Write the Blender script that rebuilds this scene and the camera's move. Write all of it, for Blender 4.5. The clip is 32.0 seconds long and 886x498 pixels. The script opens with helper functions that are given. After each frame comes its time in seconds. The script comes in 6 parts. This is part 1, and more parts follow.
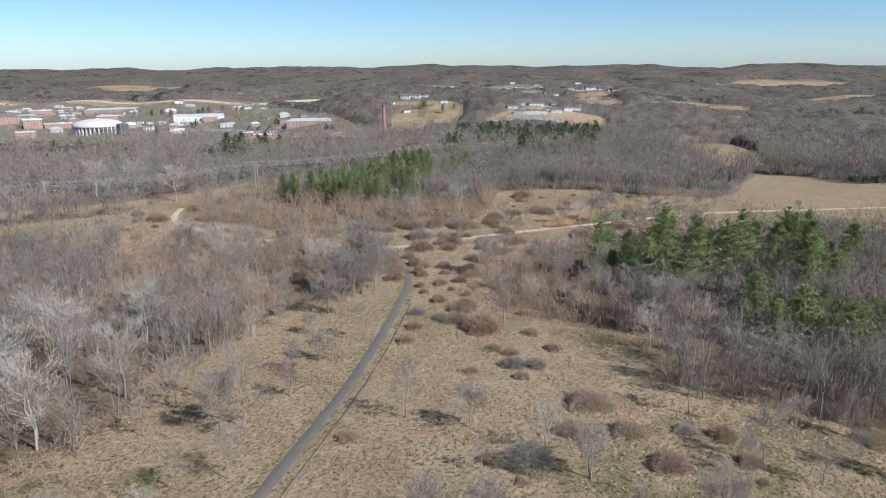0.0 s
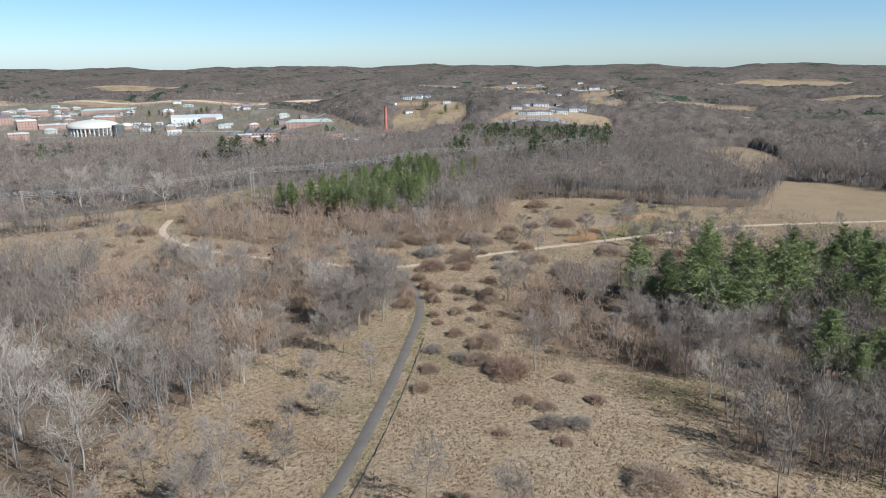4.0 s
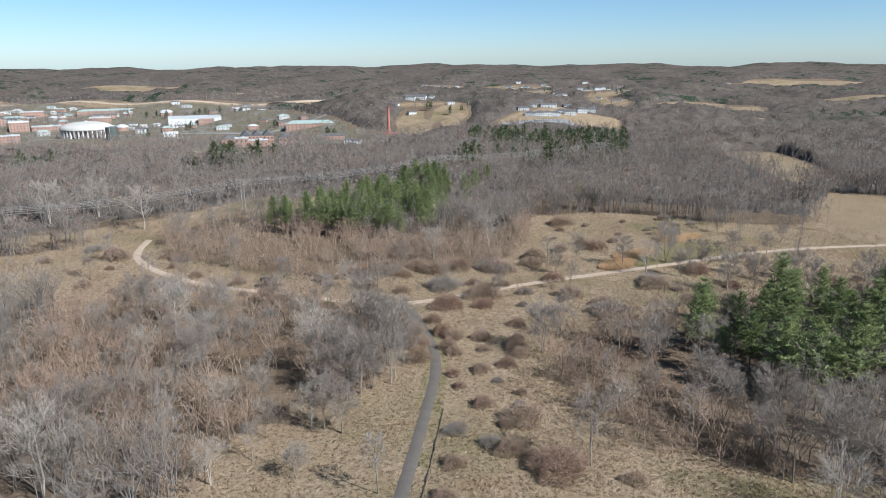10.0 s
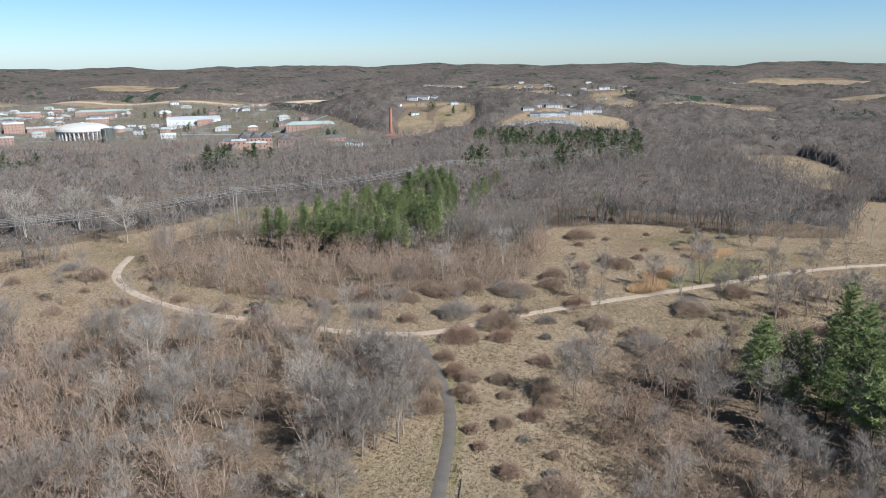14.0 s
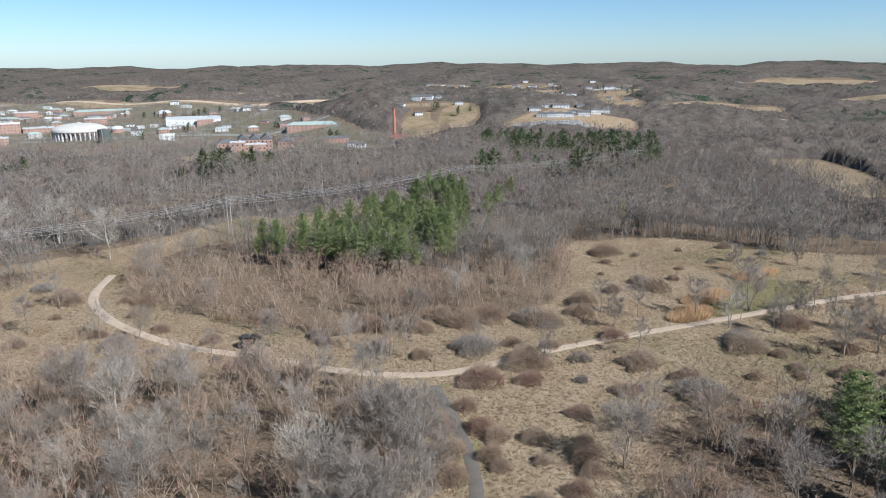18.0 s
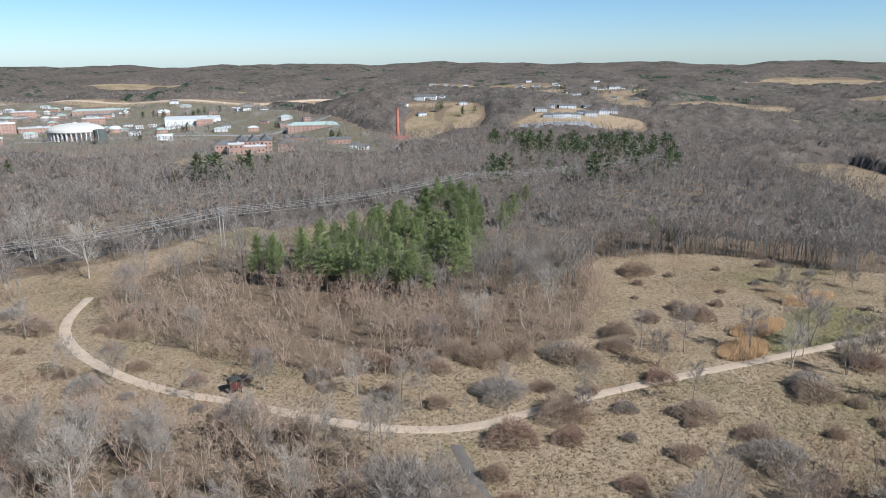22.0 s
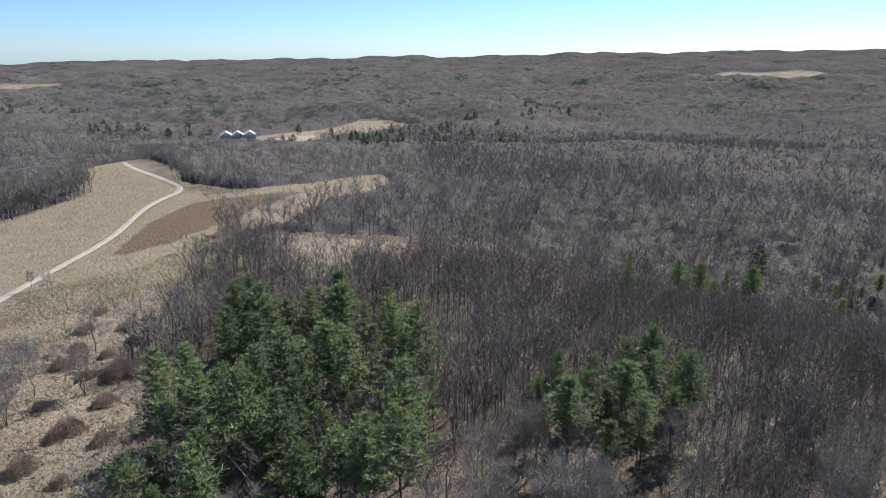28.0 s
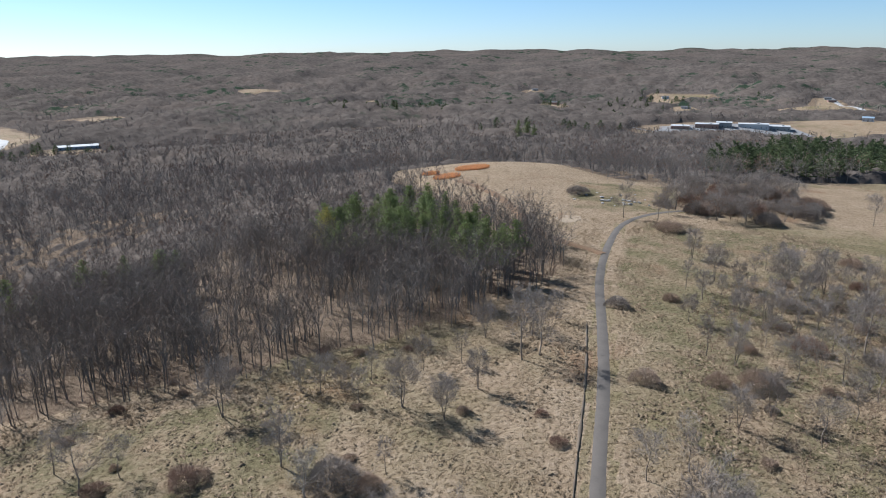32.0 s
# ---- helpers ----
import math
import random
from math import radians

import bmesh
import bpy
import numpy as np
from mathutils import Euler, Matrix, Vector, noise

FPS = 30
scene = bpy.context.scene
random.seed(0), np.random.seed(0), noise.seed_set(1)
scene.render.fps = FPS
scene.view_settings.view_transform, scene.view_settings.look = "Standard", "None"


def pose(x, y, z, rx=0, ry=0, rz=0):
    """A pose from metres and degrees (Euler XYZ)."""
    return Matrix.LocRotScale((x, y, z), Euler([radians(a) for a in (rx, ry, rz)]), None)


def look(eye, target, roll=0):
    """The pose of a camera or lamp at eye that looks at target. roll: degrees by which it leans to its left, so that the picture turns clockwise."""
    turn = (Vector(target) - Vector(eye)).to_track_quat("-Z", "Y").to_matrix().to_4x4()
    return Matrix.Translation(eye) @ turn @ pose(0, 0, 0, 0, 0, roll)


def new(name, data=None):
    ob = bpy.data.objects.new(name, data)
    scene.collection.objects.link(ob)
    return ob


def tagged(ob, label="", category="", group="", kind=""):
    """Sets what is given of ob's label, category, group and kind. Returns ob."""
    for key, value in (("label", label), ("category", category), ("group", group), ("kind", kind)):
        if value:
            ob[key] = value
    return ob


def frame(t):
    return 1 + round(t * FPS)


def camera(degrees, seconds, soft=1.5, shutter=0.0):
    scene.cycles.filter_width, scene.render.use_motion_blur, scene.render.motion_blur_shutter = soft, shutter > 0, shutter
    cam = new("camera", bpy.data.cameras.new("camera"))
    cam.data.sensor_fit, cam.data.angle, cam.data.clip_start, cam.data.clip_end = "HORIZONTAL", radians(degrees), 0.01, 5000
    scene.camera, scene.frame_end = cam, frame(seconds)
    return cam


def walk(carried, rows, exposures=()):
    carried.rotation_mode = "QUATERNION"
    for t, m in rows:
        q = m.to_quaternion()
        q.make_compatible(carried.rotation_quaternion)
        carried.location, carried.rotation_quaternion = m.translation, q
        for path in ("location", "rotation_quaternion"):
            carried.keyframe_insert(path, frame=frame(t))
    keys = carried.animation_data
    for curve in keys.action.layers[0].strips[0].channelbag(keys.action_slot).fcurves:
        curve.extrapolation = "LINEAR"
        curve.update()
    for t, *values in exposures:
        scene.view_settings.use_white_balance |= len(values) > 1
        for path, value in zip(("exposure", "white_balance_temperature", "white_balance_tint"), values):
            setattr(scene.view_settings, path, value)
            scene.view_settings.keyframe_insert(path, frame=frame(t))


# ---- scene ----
cam = camera(64.51, 32.0, 1.0, 0.05)
PATH = [
    (0, pose(-0.01, 0.0, 66.0, 74.827, 0, -8.314) @ pose(0, 0, 0, 0, 0, -0.282)),
    (2, pose(-0.4, 11.77, 66.04, 74.815, 0, -8.322) @ pose(0, 0, 0, 0, 0, -0.273)),
    (4, pose(-0.56, 23.47, 66.06, 74.801, 0, -8.3) @ pose(0, 0, 0, 0, 0, -0.286)),
    (6, pose(-0.53, 35.06, 66.07, 74.788, 0, -8.259) @ pose(0, 0, 0, 0, 0, -0.304)),
    (8, pose(-0.17, 46.23, 66.05, 74.779, 0, -8.193) @ pose(0, 0, 0, 0, 0, -0.331)),
    (10, pose(0.42, 57.12, 66.01, 74.759, 0, -8.143) @ pose(0, 0, 0, 0, 0, -0.329)),
    (12, pose(0.98, 68.02, 65.96, 74.737, 0, -8.085) @ pose(0, 0, 0, 0, 0, -0.376)),
    (14, pose(1.18, 79.21, 65.88, 74.731, 0, -8.004) @ pose(0, 0, 0, 0, 0, -0.405)),
    (16, pose(1.13, 90.56, 65.77, 74.706, 0, -7.918) @ pose(0, 0, 0, 0, 0, -0.406)),
    (18, pose(1.0, 101.86, 65.64, 74.671, 0, -7.841) @ pose(0, 0, 0, 0, 0, -0.38)),
    (20, pose(0.79, 112.98, 65.51, 74.638, 0, -7.788) @ pose(0, 0, 0, 0, 0, -0.332)),
    (22, pose(0.5, 124.13, 65.4, 74.614, 0, -7.732) @ pose(0, 0, 0, 0, 0, -0.298)),
    (23, pose(0.37, 129.63, 65.38, 74.6, 0, -7.698) @ pose(0, 0, 0, 0, 0, -0.301)),
    (23.5, pose(0.38, 132.19, 65.38, 74.578, 0, -9.802) @ pose(0, 0, 0, 0, 0, -0.356)),
    (24, pose(0.39, 134.61, 65.38, 74.544, 0, -15.794) @ pose(0, 0, 0, 0, 0, -0.447)),
    (24.5, pose(0.36, 136.95, 65.39, 74.504, 0, -22.021) @ pose(0, 0, 0, 0, 0, -0.538)),
    (25, pose(0.23, 139.32, 65.39, 74.44, 0, -31.566) @ pose(0, 0, 0, 0, 0, -0.583)),
    (25.5, pose(-0.05, 141.95, 65.39, 74.366, 0, -41.767) @ pose(0, 0, 0, 0, 0, -0.555)),
    (26.2, pose(-0.85, 146.73, 65.4, 74.373, 0, -56.243) @ pose(0, 0, 0, 0, 0, -0.421)),
    (26.9, pose(-1.97, 151.41, 65.4, 74.366, 0, -70.718) @ pose(0, 0, 0, 0, 0, -0.274)),
    (27.5, pose(-2.76, 155.4, 65.41, 74.369, 0, -83.126) @ pose(0, 0, 0, 0, 0, -0.192)),
    (28, pose(-1.21, 158.1, 65.42, 74.376, 0, -93.977) @ pose(0, 0, 0, 0, 0, -0.21)),
    (28.5, pose(0.5, 160.67, 65.42, 74.421, 0, -104.871) @ pose(0, 0, 0, 0, 0, -0.208)),
    (29, pose(2.38, 162.97, 65.43, 74.508, 0, -115.647) @ pose(0, 0, 0, 0, 0, -0.202)),
    (29.5, pose(4.59, 164.77, 65.44, 74.588, 0, -126.491) @ pose(0, 0, 0, 0, 0, -0.248)),
    (30, pose(7.01, 166.11, 65.44, 74.625, 0, -138.28) @ pose(0, 0, 0, 0, 0, -0.342)),
    (30.5, pose(9.54, 167.06, 65.45, 74.622, 0, -150.078) @ pose(0, 0, 0, 0, 0, -0.457)),
    (31, pose(12.17, 167.39, 65.45, 74.565, 0, -161.894) @ pose(0, 0, 0, 0, 0, -0.569)),
    (31.5, pose(14.9, 167.15, 65.45, 74.497, 0, -173.761) @ pose(0, 0, 0, 0, 0, -0.642)),
    (32, pose(17.65, 166.76, 65.46, 74.46, 0, -185.73) @ pose(0, 0, 0, 0, 0, -0.699)),
]
walk(cam, PATH, [(0, 0.94, 5760, 7), (23, 0.96, 5720, 7), (28, 1.05, 5420, 9), (30, 1.0, 5420, 9), (32, 0.98, 5700, 10)])

# ---------------------------------------------------------------- light
SUN_AZ, SUN_EL = 134.0, 40.0
world = bpy.data.worlds.new("world")
scene.world = world
world.use_nodes = True
wn, wl = world.node_tree.nodes, world.node_tree.links
sky = wn.new("ShaderNodeTexSky")
sky.sky_type = "NISHITA"
sky.sun_disc = False
sky.sun_elevation, sky.sun_rotation = radians(SUN_EL), radians(SUN_AZ)
sky.air_density, sky.dust_density, sky.ozone_density, sky.altitude = 1.0, 2.4, 1.7, 3000
wn["Background"].inputs["Strength"].default_value = 0.052
# the sky pales towards the horizon all round
where, part_z, haze, tint = wn.new("ShaderNodeTexCoord"), wn.new("ShaderNodeSeparateXYZ"), wn.new("ShaderNodeValToRGB"), wn.new("ShaderNodeMix")
wl.new(where.outputs["Generated"], part_z.inputs[0])
wl.new(part_z.outputs["Z"], haze.inputs["Fac"])
for stop, (place, tone) in zip(haze.color_ramp.elements, ((0.0, (0.96, 1.02, 1.10, 1.0)), (0.2, (1.0, 1.2, 1.14, 1.0)))):
    stop.position, stop.color = place, tone
tint.data_type, tint.blend_type = "RGBA", "MULTIPLY"
tint.inputs[0].default_value = 1.0
wl.new(sky.outputs["Color"], tint.inputs[6])
wl.new(haze.outputs["Color"], tint.inputs[7])
wl.new(tint.outputs[2], wn["Background"].inputs["Color"])

sun = new("sun", bpy.data.lights.new("sun", "SUN"))
sun.data.energy, sun.data.angle, sun.data.color = 5.0, radians(0.53), (1.0, 0.965, 0.91)
to_sun = Vector((math.sin(radians(SUN_AZ)) * math.cos(radians(SUN_EL)), math.cos(radians(SUN_AZ)) * math.cos(radians(SUN_EL)), math.sin(radians(SUN_EL))))
sun.matrix_world = look(to_sun * 100, (0, 0, 0))


# ---------------------------------------------------------------- materials
def nodes_of(name, rough=0.9, gloss=0.25):
    m = bpy.data.materials.new(name)
    m.use_nodes = True
    t = m.node_tree
    b = t.nodes["Principled BSDF"]
    b.inputs["Roughness"].default_value = rough
    b.inputs["Specular IOR Level"].default_value = gloss
    return m, t, b


def noise_of(t, scale, detail=4.0, rough=0.6):
    n = t.nodes.new("ShaderNodeTexNoise")
    n.inputs["Scale"].default_value, n.inputs["Detail"].default_value, n.inputs["Roughness"].default_value = scale, detail, rough
    g = t.nodes.new("ShaderNodeNewGeometry")
    t.links.new(g.outputs["Position"], n.inputs["Vector"])
    return n.outputs["Fac"]


def ramp(t, fac, *stops):
    r = t.nodes.new("ShaderNodeValToRGB")
    e = r.color_ramp.elements
    while len(e) < len(stops):
        e.new(0.5)
    for k, (p, c) in zip(e, stops):
        k.position, k.color = p, (*c, 1.0) if len(c) == 3 else c
    t.links.new(fac, r.inputs["Fac"])
    return r.outputs["Color"]


def mix(t, fac, a, b, how="MIX"):
    m = t.nodes.new("ShaderNodeMix")
    m.data_type, m.blend_type = "RGBA", how
    for k, v in ((0, fac), (6, a), (7, b)):
        if isinstance(v, (int, float)):
            m.inputs[k].default_value = v
        elif isinstance(v, tuple):
            m.inputs[k].default_value = (*v, 1.0)
        else:
            t.links.new(v, m.inputs[k])
    return m.outputs[2]


def bump_of(t, b, fac, strength, distance):
    n = t.nodes.new("ShaderNodeBump")
    n.inputs["Strength"].default_value, n.inputs["Distance"].default_value = strength, distance
    t.links.new(fac, n.inputs["Height"])
    t.links.new(n.outputs["Normal"], b.inputs["Normal"])


def attr(t, name):
    a = t.nodes.new("ShaderNodeAttribute")
    a.attribute_name = name
    return a.outputs["Fac"]


def edge(t, value, wobble, amount=0.5, lo=0.4, hi=0.6):
    """A mask with a ragged edge."""
    m = t.nodes.new("ShaderNodeMath")
    m.operation = "MULTIPLY_ADD"
    t.links.new(wobble, m.inputs[0])
    m.inputs[1].default_value = amount
    a = t.nodes.new("ShaderNodeMath")
    a.operation = "SUBTRACT"
    t.links.new(value, a.inputs[0])
    a.inputs[1].default_value = amount * 0.5
    t.links.new(a.outputs[0], m.inputs[2])
    r = t.nodes.new("ShaderNodeMapRange")
    r.inputs["From Min"].default_value, r.inputs["From Max"].default_value = lo, hi
    t.links.new(m.outputs[0], r.inputs["Value"])
    return r.outputs["Result"]


def plain(name, a, b=None, scale=1.0, rough=0.85, fine=8.0, bump=0.0, metal=0.0, island=0.0):
    """Two tones mixed at two scales, with an optional change from piece to piece."""
    m, t, s = nodes_of(name, rough)
    s.inputs["Metallic"].default_value = metal
    b = b or tuple(c * 0.75 for c in a)
    c = ramp(t, noise_of(t, scale), (0.35, a), (0.65, b))
    f = noise_of(t, fine, 3.0)
    c = mix(t, 0.35, c, ramp(t, f, (0.3, tuple(v * 0.7 for v in a)), (0.7, tuple(min(1, v * 1.2) for v in a))))
    if island:
        g = t.nodes.new("ShaderNodeNewGeometry")
        c = mix(t, island, c, ramp(t, g.outputs["Random Per Island"], (0.0, tuple(v * 0.55 for v in b)), (1.0, tuple(min(1, v * 1.45) for v in a))))
    t.links.new(c, s.inputs["Base Color"])
    if bump:
        bump_of(t, s, f, 0.6, bump)
    return m


def ground_material():
    m, t, s = nodes_of("meadow_and_woodland_floor", 0.95, 0.04)
    big, mid, fine, tiny = noise_of(t, 0.018, 5), noise_of(t, 0.12, 5), noise_of(t, 0.9, 5, 0.7), noise_of(t, 4.0, 4, 0.7)
    straw = ramp(t, mid, (0.30, (0.212, 0.146, 0.089)), (0.5, (0.287, 0.209, 0.136)), (0.70, (0.33, 0.252, 0.174)))
    # straw tones, with tuft shadows and highlights painted in at a finer scale
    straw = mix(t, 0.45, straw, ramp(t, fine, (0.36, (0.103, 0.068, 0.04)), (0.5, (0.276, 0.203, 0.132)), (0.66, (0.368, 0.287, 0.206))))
    moss = ramp(t, fine, (0.3, (0.076, 0.073, 0.028)), (0.7, (0.151, 0.136, 0.059)))
    patch = ramp(t, big, (0.51, (0, 0, 0)), (0.66, (0.75, 0.75, 0.75)))
    grass = mix(t, patch, straw, moss)
    rust = ramp(t, noise_of(t, 0.05, 4), (0.58, (0, 0, 0)), (0.70, (0.55, 0.55, 0.55)))
    grass = mix(t, rust, grass, (0.179, 0.092, 0.049))
    litter = ramp(t, mid, (0.3, (0.114, 0.073, 0.046)), (0.7, (0.184, 0.125, 0.082)))
    litter = mix(t, 0.5, litter, ramp(t, fine, (0.3, (0.059, 0.042, 0.03)), (0.7, (0.189, 0.141, 0.101))))
    mown = ramp(t, fine, (0.3, (0.125, 0.108, 0.045)), (0.7, (0.20, 0.168, 0.085)))
    tilled = ramp(t, fine, (0.3, (0.092, 0.054, 0.03)), (0.7, (0.146, 0.092, 0.052)))
    hay = ramp(t, mid, (0.3, (0.206, 0.146, 0.089)), (0.7, (0.282, 0.209, 0.136)))
    hay = mix(t, 0.4, hay, ramp(t, fine, (0.3, (0.151, 0.108, 0.059)), (0.7, (0.271, 0.206, 0.13))))
    urban = ramp(t, noise_of(t, 0.03, 5), (0.4, (0.136, 0.111, 0.082)), (0.52, (0.12, 0.108, 0.071)), (0.62, (0.174, 0.163, 0.146)))
    c = mix(t, edge(t, attr(t, "open"), fine), litter, grass)
    c = mix(t, edge(t, attr(t, "hay"), mid), c, hay)
    c = mix(t, edge(t, attr(t, "mown"), mid), c, mown)
    c = mix(t, edge(t, attr(t, "damp"), mid, 0.9), c, ramp(t, fine, (0.3, (0.087, 0.078, 0.035)), (0.7, (0.163, 0.138, 0.073))))
    c = mix(t, edge(t, attr(t, "tilled"), mid), c, tilled)
    c = mix(t, edge(t, attr(t, "urban"), mid), c, urban)
    c = mix(t, 0.2, c, ramp(t, tiny, (0.3, (0.082, 0.062, 0.04)), (0.7, (0.304, 0.244, 0.168))))
    # matted sward: scattered dark gaps paint shade between the tussocks, weaker on mown and tilled land
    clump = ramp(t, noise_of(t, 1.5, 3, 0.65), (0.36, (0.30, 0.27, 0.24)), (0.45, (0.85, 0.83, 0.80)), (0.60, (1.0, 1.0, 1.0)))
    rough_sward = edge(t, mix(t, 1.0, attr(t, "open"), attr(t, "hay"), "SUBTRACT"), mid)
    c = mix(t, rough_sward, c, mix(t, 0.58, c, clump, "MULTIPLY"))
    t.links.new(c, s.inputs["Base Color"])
    bump_of(t, s, mix(t, 0.35, mix(t, 0.4, fine, tiny), clump), 1.0, 0.8)
    return m


def twig_material(name, a, b, c, thin=0.0, vary=0.25):
    """Bark and twigs: tones that drift from tree to tree and from twig to twig."""
    m, t, s = nodes_of(name, 0.95, 0.0)
    col = ramp(t, noise_of(t, 0.045, 3), (0.36, a), (0.5, b), (0.64, c))
    g = t.nodes.new("ShaderNodeNewGeometry")
    o = t.nodes.new("ShaderNodeObjectInfo")
    col = mix(t, 0.4, col, ramp(t, g.outputs["Random Per Island"], (0.0, tuple(v * 0.5 for v in b)), (1.0, tuple(v * 1.5 for v in b))))
    col = mix(t, vary, col, ramp(t, o.outputs["Random"], (0.0, tuple(v * 0.7 for v in a)), (1.0, tuple(v * 1.3 for v in c))))
    t.links.new(col, s.inputs["Base Color"])
    if thin:
        tr = t.nodes.new("ShaderNodeBsdfTranslucent")
        mx = t.nodes.new("ShaderNodeMixShader")
        mx.inputs["Fac"].default_value = thin
        t.links.new(col, tr.inputs["Color"])
        t.links.new(s.outputs["BSDF"], mx.inputs[1])
        t.links.new(tr.outputs["BSDF"], mx.inputs[2])
        t.links.new(mx.outputs["Shader"], t.nodes["Material Output"].inputs["Surface"])
    return m


def canopy_material():
    m, t, s = nodes_of("distant_bare_woods", 1.0, 0.0)
    col = ramp(t, noise_of(t, 0.006, 6, 0.65), (0.33, (0.068, 0.058, 0.051)), (0.5, (0.093, 0.077, 0.066)), (0.66, (0.125, 0.098, 0.08)))
    col = mix(t, 0.55, col, ramp(t, noise_of(t, 0.09, 5, 0.75), (0.36, (0.032, 0.027, 0.024)), (0.5, (0.079, 0.066, 0.057)), (0.64, (0.125, 0.107, 0.09))))
    ever = ramp(t, noise_of(t, 0.0046, 5, 0.7), (0.53, (0, 0, 0)), (0.57, (1, 1, 1)))
    speck = ramp(t, noise_of(t, 0.03, 4, 0.7), (0.50, (0, 0, 0)), (0.56, (1, 1, 1)))
    col = mix(t, mix(t, 1.0, mix(t, 1.0, ever, speck, "MULTIPLY"), attr(t, "far"), "MULTIPLY"), col, (0.027, 0.039, 0.025))
    t.links.new(col, s.inputs["Base Color"])
    bump_of(t, s, noise_of(t, 0.12, 5, 0.8), 0.7, 2.0)
    return m


M_GROUND = ground_material()
M_CANOPY = canopy_material()
M_BARK = twig_material("grey_brown_bark", (0.143, 0.115, 0.091), (0.189, 0.157, 0.125), (0.235, 0.198, 0.163))
M_TWIG = twig_material("bare_twigs", (0.173, 0.14, 0.117), (0.21, 0.178, 0.153), (0.253, 0.222, 0.194), 0.12)
M_WOODS = twig_material("bare_woodland_twigs", (0.182, 0.137, 0.109), (0.219, 0.175, 0.147), (0.256, 0.216, 0.188))
M_RED = twig_material("reddish_scrub_twigs", (0.192, 0.114, 0.079), (0.225, 0.149, 0.111), (0.245, 0.181, 0.14))
M_SHRUB = twig_material("brown_shrub_twigs", (0.239, 0.162, 0.115), (0.28, 0.201, 0.146), (0.288, 0.226, 0.174), 0.2)
M_TRUNK = twig_material("woodland_trunk_bark", (0.129, 0.114, 0.101), (0.168, 0.154, 0.14), (0.214, 0.197, 0.182))
M_PALE = twig_material("pale_sycamore_bark", (0.245, 0.215, 0.18), (0.29, 0.255, 0.215), (0.32, 0.28, 0.24))
M_NEEDLE = twig_material("pine_needles", (0.145, 0.178, 0.072), (0.192, 0.228, 0.094), (0.255, 0.28, 0.125), 0.32, 0.45)
M_YELLOWNEEDLE = twig_material("yellowed_pine_needles", (0.27, 0.243, 0.063), (0.324, 0.288, 0.081), (0.36, 0.315, 0.108), 0.5, 0.3)
M_FARNEEDLE = twig_material("distant_pine_needles", (0.068, 0.089, 0.044), (0.089, 0.109, 0.054), (0.122, 0.136, 0.068), 0.3)
M_DOME = plain("pale_dome_concrete", (0.414, 0.389, 0.353), (0.373, 0.347, 0.311), 0.05, 0.9, 0.5)
M_REED_ORANGE = twig_material("deep_orange_reeds", (0.515, 0.248, 0.11), (0.552, 0.285, 0.133), (0.589, 0.331, 0.166), 0.4)
M_OLDBRICK = plain("dark_red_stack_brick", (0.336, 0.136, 0.096), (0.288, 0.112, 0.08), 0.1, 0.9, 2.0)
M_PINEBARK = twig_material("pine_bark", (0.09, 0.068, 0.054), (0.117, 0.09, 0.072), (0.144, 0.113, 0.09))
M_GRASS = twig_material("dry_grass_blades", (0.218, 0.158, 0.101), (0.25, 0.188, 0.122), (0.283, 0.22, 0.15), 0.2)
M_REED = twig_material("orange_dry_reeds", (0.48, 0.325, 0.185), (0.53, 0.37, 0.22), (0.57, 0.41, 0.25), 0.4)
M_ASPHALT = plain("worn_asphalt", (0.11, 0.094, 0.079), (0.084, 0.072, 0.061), 0.4, 0.9, 6.0)
M_GRAVEL = plain("pale_gravel", (0.35, 0.27, 0.20), (0.27, 0.205, 0.148), 0.3, 0.95, 1.6, 0.05)
M_CONCRETE = plain("pale_concrete", (0.374, 0.36, 0.34), (0.306, 0.292, 0.272), 0.05, 0.9, 0.6)
M_WHITE = plain("white_siding", (0.522, 0.515, 0.503), (0.471, 0.464, 0.452), 0.08, 0.7, 1.0)
M_WHITEROOF = plain("white_membrane_roof", (0.426, 0.426, 0.421), (0.369, 0.369, 0.363), 0.05, 0.6, 0.5)
M_BRICK = plain("red_brick", (0.315, 0.203, 0.161), (0.27, 0.165, 0.128), 0.1, 0.9, 2.0)
M_DARKROOF = plain("dark_shingle_roof", (0.088, 0.086, 0.088), (0.128, 0.124, 0.124), 0.2, 0.9, 2.0)
M_GREENROOF = plain("pale_green_copper_roof", (0.266, 0.315, 0.287), (0.224, 0.266, 0.245), 0.1, 0.7, 1.0)
M_REDROOF = plain("dull_red_roof", (0.225, 0.09, 0.071), (0.18, 0.075, 0.06), 0.2, 0.8, 1.5)
M_BLUE = plain("pale_blue_metal_siding", (0.231, 0.301, 0.364), (0.196, 0.259, 0.322), 0.1, 0.5, 1.0)
M_GLASS = plain("dark_window_glass", (0.045, 0.05, 0.06), (0.03, 0.034, 0.04), 0.3, 0.15, 1.0)
M_TANK = plain("dark_green_tank_steel", (0.085, 0.095, 0.085), (0.065, 0.07, 0.065), 0.2, 0.6, 1.0)
M_MAROON = plain("weathered_maroon_boards", (0.075, 0.024, 0.021), (0.05, 0.018, 0.016), 1.0, 0.8, 6.0)
M_TAR = plain("black_tar_paper", (0.035, 0.033, 0.032), (0.05, 0.047, 0.045), 1.0, 0.85, 5.0)
M_POLE = plain("grey_weathered_timber", (0.28, 0.252, 0.217), (0.217, 0.193, 0.164), 0.8, 0.9, 4.0)
